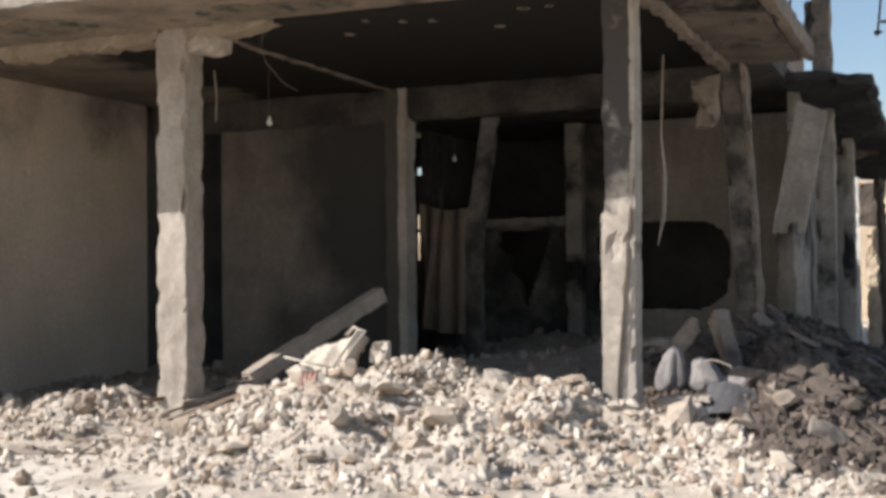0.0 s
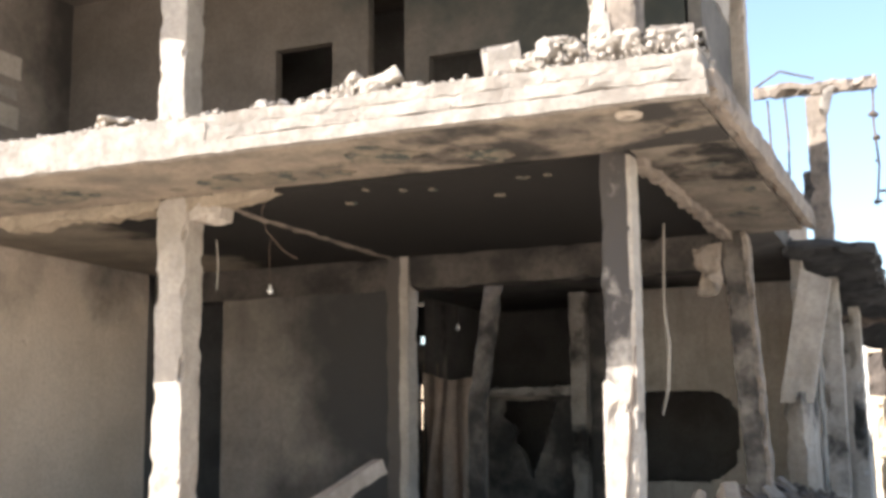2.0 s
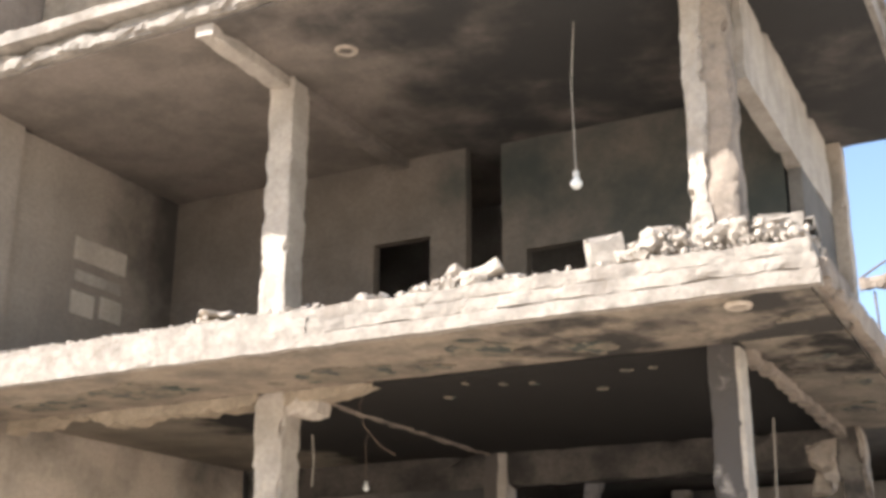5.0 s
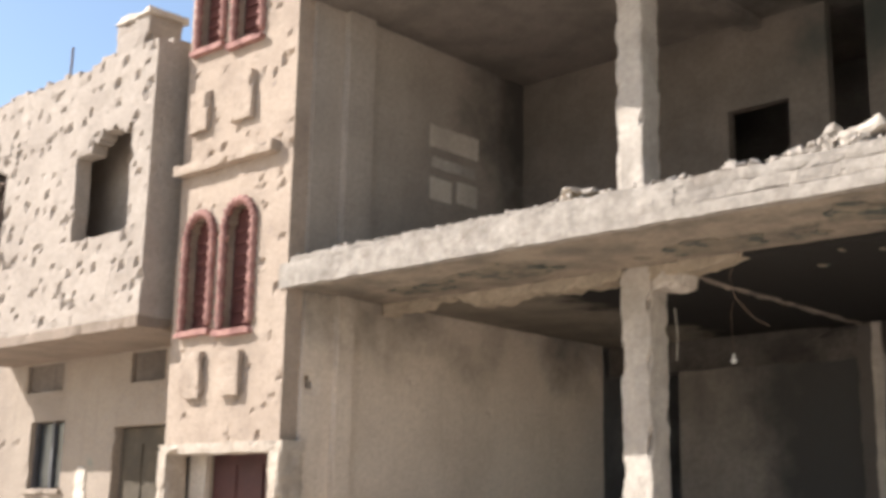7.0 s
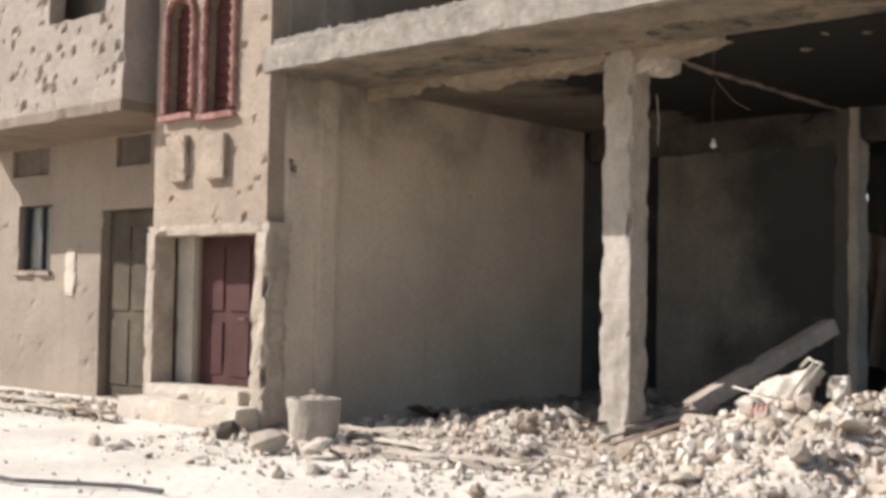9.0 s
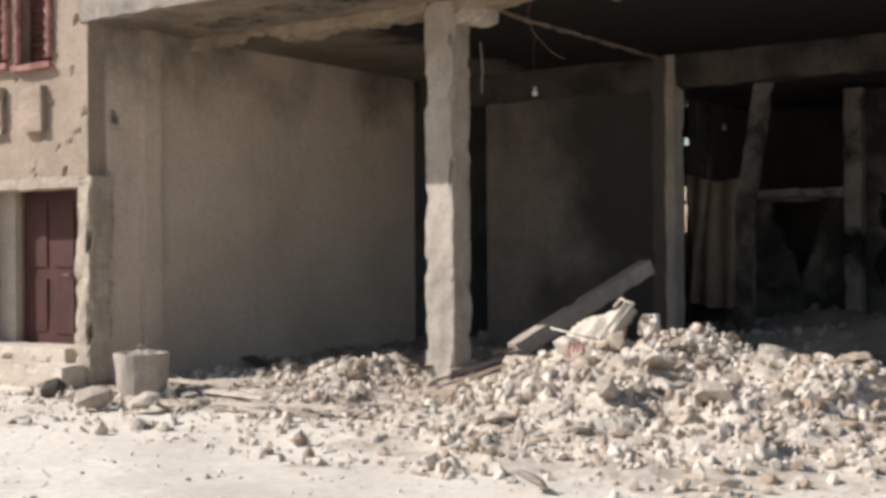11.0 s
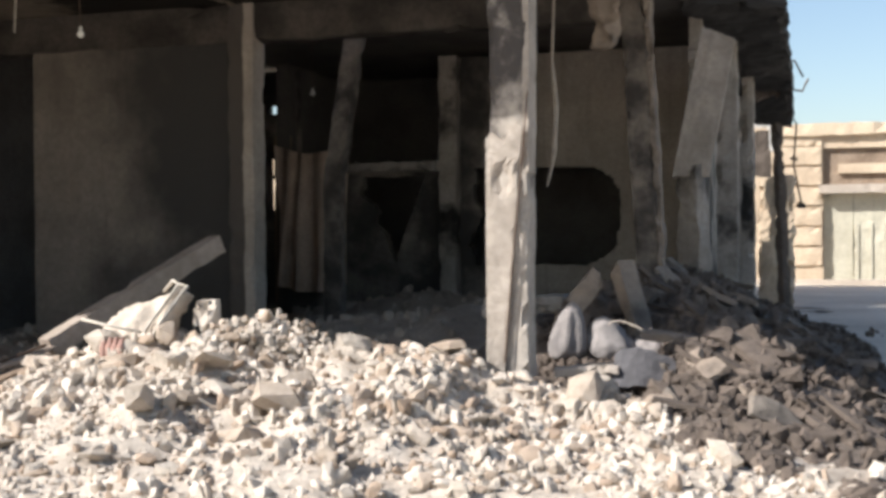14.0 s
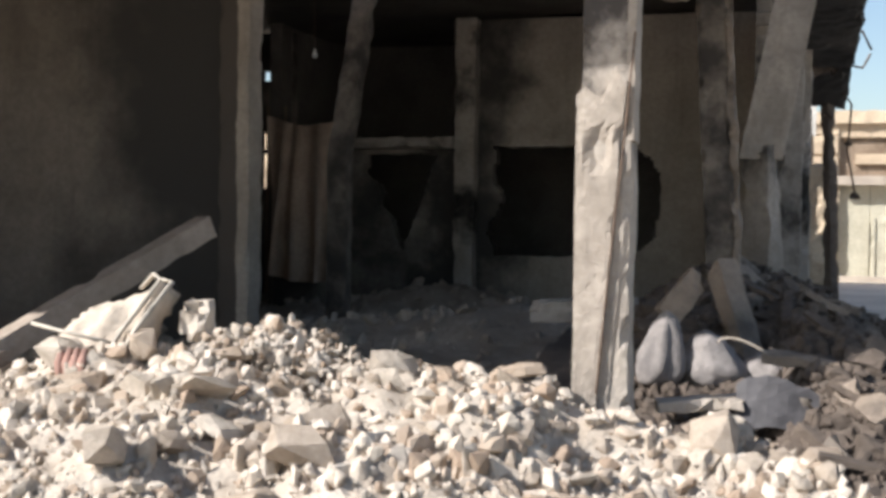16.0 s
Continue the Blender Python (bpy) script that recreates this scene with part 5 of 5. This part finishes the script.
for i in range(9):
    for j in range(7):
        u, v = i / 8, j / 6
        pv.append((5.98 + 0.46 * u, 0.3 + 0.14 * v, 0.26 + 0.27 * v + 0.06 * math.sin(u * 4) + 0.03 * noise.noise((u * 5, v * 5, 0))))
for i in range(8):
    for j in range(6):
        pf.append([i * 7 + j, (i + 1) * 7 + j, (i + 1) * 7 + j + 1, i * 7 + j + 1])
n0 = len(pv)
rim = [i * 7 for i in range(9)] + [8 * 7 + j for j in range(1, 7)] + [i * 7 + 6 for i in range(7, -1, -1)] + [j for j in range(5, 0, -1)]
put("sheet", pv + [(x, y + 0.008, z - 0.004) for x, y, z in pv], pf + [[q + n0 for q in f[::-1]] for f in pf] + [[b, a, a + n0, b + n0] for a, b in zip(rim, rim[1:] + rim[:1])], M_PLATE, plate)
basin = thing("broken_basin", (6.05, 1.05, 0.55), "shard of a white ceramic basin", "basin")
put("rim", *tube([(5.85 + 0.22 * (1 - math.cos(a)), 1.0 + 0.05 * math.sin(a), 0.62 + 0.22 * (1 - math.sin(a)) * 0.4 + 0.1 * math.sin(a * 1.5)) for a in [0.2 * i for i in range(13)]], 0.009, 7), M_TRIM, basin, smooth=True)

# planter drum at the kerb
PX, PY = -2.45, -1.9
drum = thing("planter_drum", (PX, PY, 0), "broken round concrete planter filled with stones", "planter")
dv, df = [], []
prof = [(0.24, 0.0), (0.27, 0.12), (0.285, 0.28), (0.30, 0.42), (0.30, 0.47), (0.24, 0.47), (0.23, 0.33)]
for k in range(24):
    a = 2 * math.pi * k / 24
    for r, z in prof:
        q = 1 + 0.05 * noise.noise((math.cos(a) * 2, math.sin(a) * 2, z * 5))
        cut = 0.34 * max(0, noise.noise((math.cos(a) * 1.5 + 3, math.sin(a) * 1.5, 0))) if z > 0.4 else 0
        dv.append((PX + r * q * math.cos(a), PY + r * q * math.sin(a), z - cut))
L = len(prof)
for k in range(24):
    for j in range(L - 1):
        df.append([k * L + j, ((k + 1) % 24) * L + j, ((k + 1) % 24) * L + j + 1, k * L + j + 1])
df.append([k * L + L - 1 for k in range(24)])
df.append([k * L for k in range(24)][::-1])
put("bowl", dv, df, M_COL, drum, "", smooth=False)
inv_d = drum.matrix_basis.inverted()
for k in range(14):
    a, r = sr.uniform(0, 6.28), sr.uniform(0, 0.24)
    stone(drum, inv_d, Vector((PX + r * math.cos(a), PY + r * math.sin(a), 0.43 + sr.uniform(-0.06, 0.12))), sr.uniform(0.1, 0.22), M_STONE, sr)
for x, y, s in ((-1.95, -2.95, 0.42), (-1.35, -2.85, 0.36), (-2.2, -2.7, 0.3), (-3.2, -2.5, 0.3)):
    st = thing("boulder", (x, y, 0), "pale broken stone lying on the street", "stone", "stones by the planter")
    stone(st, st.matrix_basis.inverted(), Vector((x, y, s * 0.28)), s, M_STONE if s != 0.3 or x > -3 else M_DARKSTUFF, sr, "body")

# hanging lamps and conduits
for x, y, z, top, r in ((3.79, 0.3, 6.28, ROOF_LO, 0.065), (0.0, 2.5, 3.6, SLAB_LO, 0.04), (0.34, 8.0, 3.56, 4.4, 0.04)):
    h = thing("hanging_bulb", (x, y, top), "bare white bulb hanging from its cord", "lamp", "bare ceiling bulbs")
    put("cord", *tube([(x + 0.03, y, top), (x - 0.02, y, (z + top) / 2 + 0.2), (x, y, z + r)], 0.006, 5), M_IRON if top < 5 else M_PIPE, h)
    bm = bmesh.new()
    bmesh.ops.create_uvsphere(bm, u_segments=12, v_segments=8, radius=r)
    for v in bm.verts:
        if v.co.z > 0:
            v.co.x *= 1 - 0.5 * v.co.z / r
            v.co.y *= 1 - 0.5 * v.co.z / r
            v.co.z *= 1.4
        v.co += Vector((x, y, z))
    part("bulb", bm, M_BULB, h, "white glass bulb", True)
    put("holder", *tube([(x, y, z + r * 1.1), (x, y, z + r * 2.0)], r * 0.5, 8), M_WHITE, h)
con = thing("hanging_conduit", (-0.8, 2.5, SLAB_LO), "strip of conduit hanging from the ceiling", "conduit", "hanging conduits")
put("pipe", *tube([(-0.84, 2.5, SLAB_LO), (-0.8, 2.5, 4.0), (-0.82, 2.5, 3.66)], 0.010, 6), M_PIPE, con)
con = thing("hanging_conduit", (4.8, 4.0, SLAB_LO), "pale conduit torn loose from the ceiling", "conduit", "hanging conduits")
put("pipe", *tube([(4.82, 4.0, SLAB_LO), (4.78, 4.0, 3.3), (4.83, 3.98, 2.8), (4.8, 4.0, 2.3), (4.72, 4.0, 1.95)], [0.012, 0.016, 0.03, 0.024, 0.012], 6), M_COL, con)
flap = thing("plaster_flap", (5.3, 4.3, 4.2), "slab of brown plaster hanging off the side beam", "plaster")
put("sheet", *rough_box(5.12, 5.5, 4.24, 4.32, 3.42, 4.08, seg=0.06, amp=0.05, chip=0.12, seed=44), M_COL_BROWN, flap)
cordline = thing("wall_cable", (1.4, 0.0, 4.3), "thin cable drooping from the broken beam", "cable")
put("line", *tube([(1.55, -0.02, 4.36), (1.42, -0.03, 4.1), (1.4, 0.1, 3.9), (1.5, 0.3, 3.7), (1.62, 0.4, 3.62)], 0.006, 5), M_IRON, cordline)

# burnt cloth and boards deep inside
drape = thing("burnt_curtain", (-0.5, 9.8, 0.5), "brown scorched curtain hanging in folds", "curtain")
gv2, gf2 = [], []
for i in range(41):
    for j in range(15):
        u, v = i / 40, j / 14
        y = 9.85 + 0.09 * math.sin(u * 26 + 2 * v) * (0.4 + v) + 0.05 * noise.noise((u * 6, v * 3, 0))
        gv2.append((-1.15 + 1.3 * u + 0.05 * math.sin(v * 3 + u * 9), y, 2.95 - 0.15 * math.sin(u * 3.1) - 2.3 * v))
for i in range(40):
    for j in range(14):
        gf2.append([i * 15 + j, i * 15 + j + 1, (i + 1) * 15 + j + 1, (i + 1) * 15 + j])
n0 = len(gv2)
put("cloth", gv2 + [(x, y + 0.02, z) for x, y, z in gv2], gf2 + [[q + n0 for q in f[::-1]] for f in gf2], M_CLOTH, drape, smooth=True)
pan = thing("door_leaf", (-1.4, 10.5, 0.2), "unhinged light brown door leaf leaning on the wall", "door")
put("leaf", *rough_box(-1.42, -1.11, 10.45, 10.52, 0.3, 3.15, seg=0.2, amp=0.004, chip=0.01), M_WOOD, pan)

# collapsed rear corner
wreck = thing("collapsed_annex", (6.4, 10, 0), "collapsed rear annex with tilted columns and hanging slab", "building")
vs, fs = rough_box(5.85, 7.15, 6.9, 13.4, 4.3, 4.48, seg=0.12, amp=0.05, chip=0.10, seed=100)
for v in vs:
    v.z -= 0.085 * (v.y - 7.0) + 0.12 * max(0, v.x - 6.3) + 0.06 * noise.noise((v.x * 2, v.y * 2, 0))
    if v.y > 12.2:
        v.z -= 0.35 * (v.y - 12.2)
put("slab", vs, fs, M_WALL_DARK, wreck, "sagging broken roof slab")
vs, fs = rough_box(5.9, 7.05, 12.2, 13.5, 3.72, 4.3, seg=0.11, amp=0.14, chip=0.2, seed=101)
put("hanging_rubble", vs, fs, M_DARKSTUFF, wreck, "mass of broken masonry hanging off the slab")
def sheet(a, b, c, d, thick, seed, n=14):
    """A slab of even thickness between four corners, with a worn face and rim."""
    a, b, c, d = Vector(a), Vector(b), Vector(c), Vector(d)
    nrm = (b - a).cross(d - a).normalized()
    top = []
    for i in range(n + 1):
        for j in range(n + 1):
            u, v = i / n, j / n
            p = (a * (1 - u) + b * u) * (1 - v) + (d * (1 - u) + c * u) * v
            if i in (0, n) or j in (0, n):
                p += (c - a) * 0.012 * noise.noise((u * 9 + seed, v * 9, seed))
            top.append(p + nrm * 0.012 * noise.noise((u * 4, v * 4, seed)))
    m = n + 1
    f = [[i * m + j, (i + 1) * m + j, (i + 1) * m + j + 1, i * m + j + 1] for i in range(n) for j in range(n)]
    rim = [i * m for i in range(m)] + [n * m + j for j in range(1, m)] + [i * m + n for i in range(n - 1, -1, -1)] + [j for j in range(n - 1, 0, -1)]
    k = len(top)
    return top + [p - nrm * thick for p in top], f + [[q + k for q in g[::-1]] for g in f] + [[y, x, x + k, y + k] for x, y in zip(rim, rim[1:] + rim[:1])]


put("tilted_panel", *sheet((5.75, 6.72, 2.15), (6.2, 6.72, 2.15), (6.52, 6.82, 3.87), (6.12, 6.82, 4.04), 0.12, 102), M_COL, wreck, "pale tilted concrete panel")
put("column", *bar_between((6.02, 6.9, 0.3), (5.98, 6.86, 2.3), 0.4, 0.2, 103, amp=0.03, chip=0.04), M_WALL_EAST, wreck, "broken column stump")
put("column", *rough_box(6.14, 6.44, 8.9, 9.2, 0.0, 4.2, seg=0.1, amp=0.02, chip=0.03, seed=104), M_WALL_EAST, wreck, "bare concrete column")
put("column", *rough_box(6.38, 6.58, 11.0, 11.3, 0.0, 3.9, seg=0.1, amp=0.03, chip=0.04, seed=105), M_WALL_EAST, wreck, "bare concrete column")
put("wall_stub", *rough_box(6.0, 6.4, 12.0, 12.2, 0.0, 3.7, seg=0.1, amp=0.03, chip=0.06, seed=120), M_WALL_EAST, wreck, "smoked wall stub")
put("wall_stub", *rough_box(6.46, 7.12, 15.8, 16.15, -0.05, 2.56, seg=0.09, amp=0.06, chip=0.14, seed=106), M_FAR, wreck, "sunlit broken stone wall stub")
put("column", *rough_box(6.26, 6.54, 7.4, 7.66, 4.3, 6.72, seg=0.08, amp=0.02, chip=0.03, seed=107), M_COL_BROWN, wreck, "column standing over the annex")
put("beam", *bar_between((5.5, 7.5, 6.86), (7.28, 7.5, 6.84), 0.17, 0.2, 108, amp=0.04, chip=0.07), M_COL_BROWN, wreck, "broken beam jutting into the air")
put("beam_chunk", *bar_between((6.62, 7.42, 6.85), (6.5, 7.4, 6.4), 0.12, 0.16, 109, amp=0.03, chip=0.05), M_SLAB, wreck, "pale chunk on the broken beam")
put("column_lump", *rough_box(6.16, 6.3, 7.4, 7.6, 4.9, 5.6, seg=0.05, amp=0.05, chip=0.1, seed=110), M_COL_BURNT, wreck)
for k, pts in enumerate((((7.22, 7.5, 6.78), (7.2, 7.5, 6.2), (7.24, 7.5, 5.6), (7.18, 7.5, 5.0)), ((5.7, 7.5, 6.74), (5.72, 7.5, 6.0), (5.95, 7.4, 5.4), (5.9, 7.4, 4.6)), ((5.95, 7.5, 6.74), (5.98, 7.5, 6.1), (5.96, 7.45, 5.2)), ((5.5, 7.5, 6.95), (5.9, 7.5, 7.18), (6.4, 7.5, 7.0)), ((7.0, 12.9, 3.6), (7.2, 12.9, 3.3), (7.15, 12.9, 2.6), (7.28, 12.9, 1.9)), ((6.9, 10.5, 4.0), (7.2, 10.5, 4.05), (7.32, 10.5, 3.8)), ((7.0, 12.0, 3.8), (7.3, 12, 3.75), (7.4, 12, 3.95)))):
    put("rebar", *tube(pts, 0.018, 5), M_IRON, wreck, "dangling reinforcing bar")
for k, (x, y, z, s) in enumerate(((7.2, 7.5, 6.35, 0.16), (7.23, 7.5, 6.0, 0.2), (7.22, 7.5, 5.65, 0.13), (7.18, 7.5, 5.05, 0.2), (7.28, 7.5, 5.2, 0.12), (7.28, 12.9, 1.9, 0.2), (7.16, 12.9, 2.7, 0.14))):
    stone(wreck, wreck.matrix_basis.inverted(), Vector((x, y, z)), s, M_DARKSTUFF, sr, "dangling_chunk")
FX, FY = 6.3, 15.5
frame_w = thing("window_frame", (FX + 0.2, FY, 2.6), "broken white window frame propped beyond the annex", "window frame")
put("stile", *bar_between((FX + 0.03, FY, 0.0), (FX - 0.02, FY, 4.55), 0.1, 0.1, 111, amp=0.01), M_WHITE, frame_w)
put("stile", *bar_between((FX + 0.42, FY, 3.0), (FX + 0.37, FY, 4.6), 0.09, 0.08, 112, amp=0.02, chip=0.04), M_WHITE, frame_w)
put("rail", *bar_between((FX - 0.04, FY, 3.56), (FX + 0.45, FY, 3.46), 0.1, 0.12, 113, amp=0.02), M_WHITE, frame_w)
put("rail", *bar_between((FX - 0.06, FY, 4.52), (FX + 0.46, FY, 4.58), 0.12, 0.12, 114, amp=0.01), M_WHITE, frame_w)
put("panel", *rough_box(FX + 0.07, FX + 0.32, FY, FY + 0.04, 3.62, 4.46, seg=0.1, amp=0.02, chip=0.05, seed=115), M_RED, frame_w, "torn reddish sheet in the frame")
put("panel", *rough_box(FX + 0.05, FX + 0.42, FY - 0.04, FY, 2.5, 3.42, seg=0.1, amp=0.03, chip=0.05, seed=116), M_CHAR, frame_w, "dark board under the frame")
post = thing("splintered_post", (7.0, 13.4, 0), "dark splintered post under the annex slab", "post")
put("shaft", *bar_between((6.84, 13.3, 3.95), (7.0, 13.4, 0.1), 0.2, 0.16, 117, amp=0.03, chip=0.05), M_CHAR, post)
wire = thing("ground_cable", (-1.4, -5.6, 0), "dark cable lying across the street", "cable")
put("line", *tube([(-3.2, -5.95, 0.01), (-1.74, -5.83, 0.012), (-1.2, -5.5, 0.012), (-0.86, -5.31, 0.012), (-0.5, -5.25, 0.01)], 0.02, 5), M_CABLE, wire)
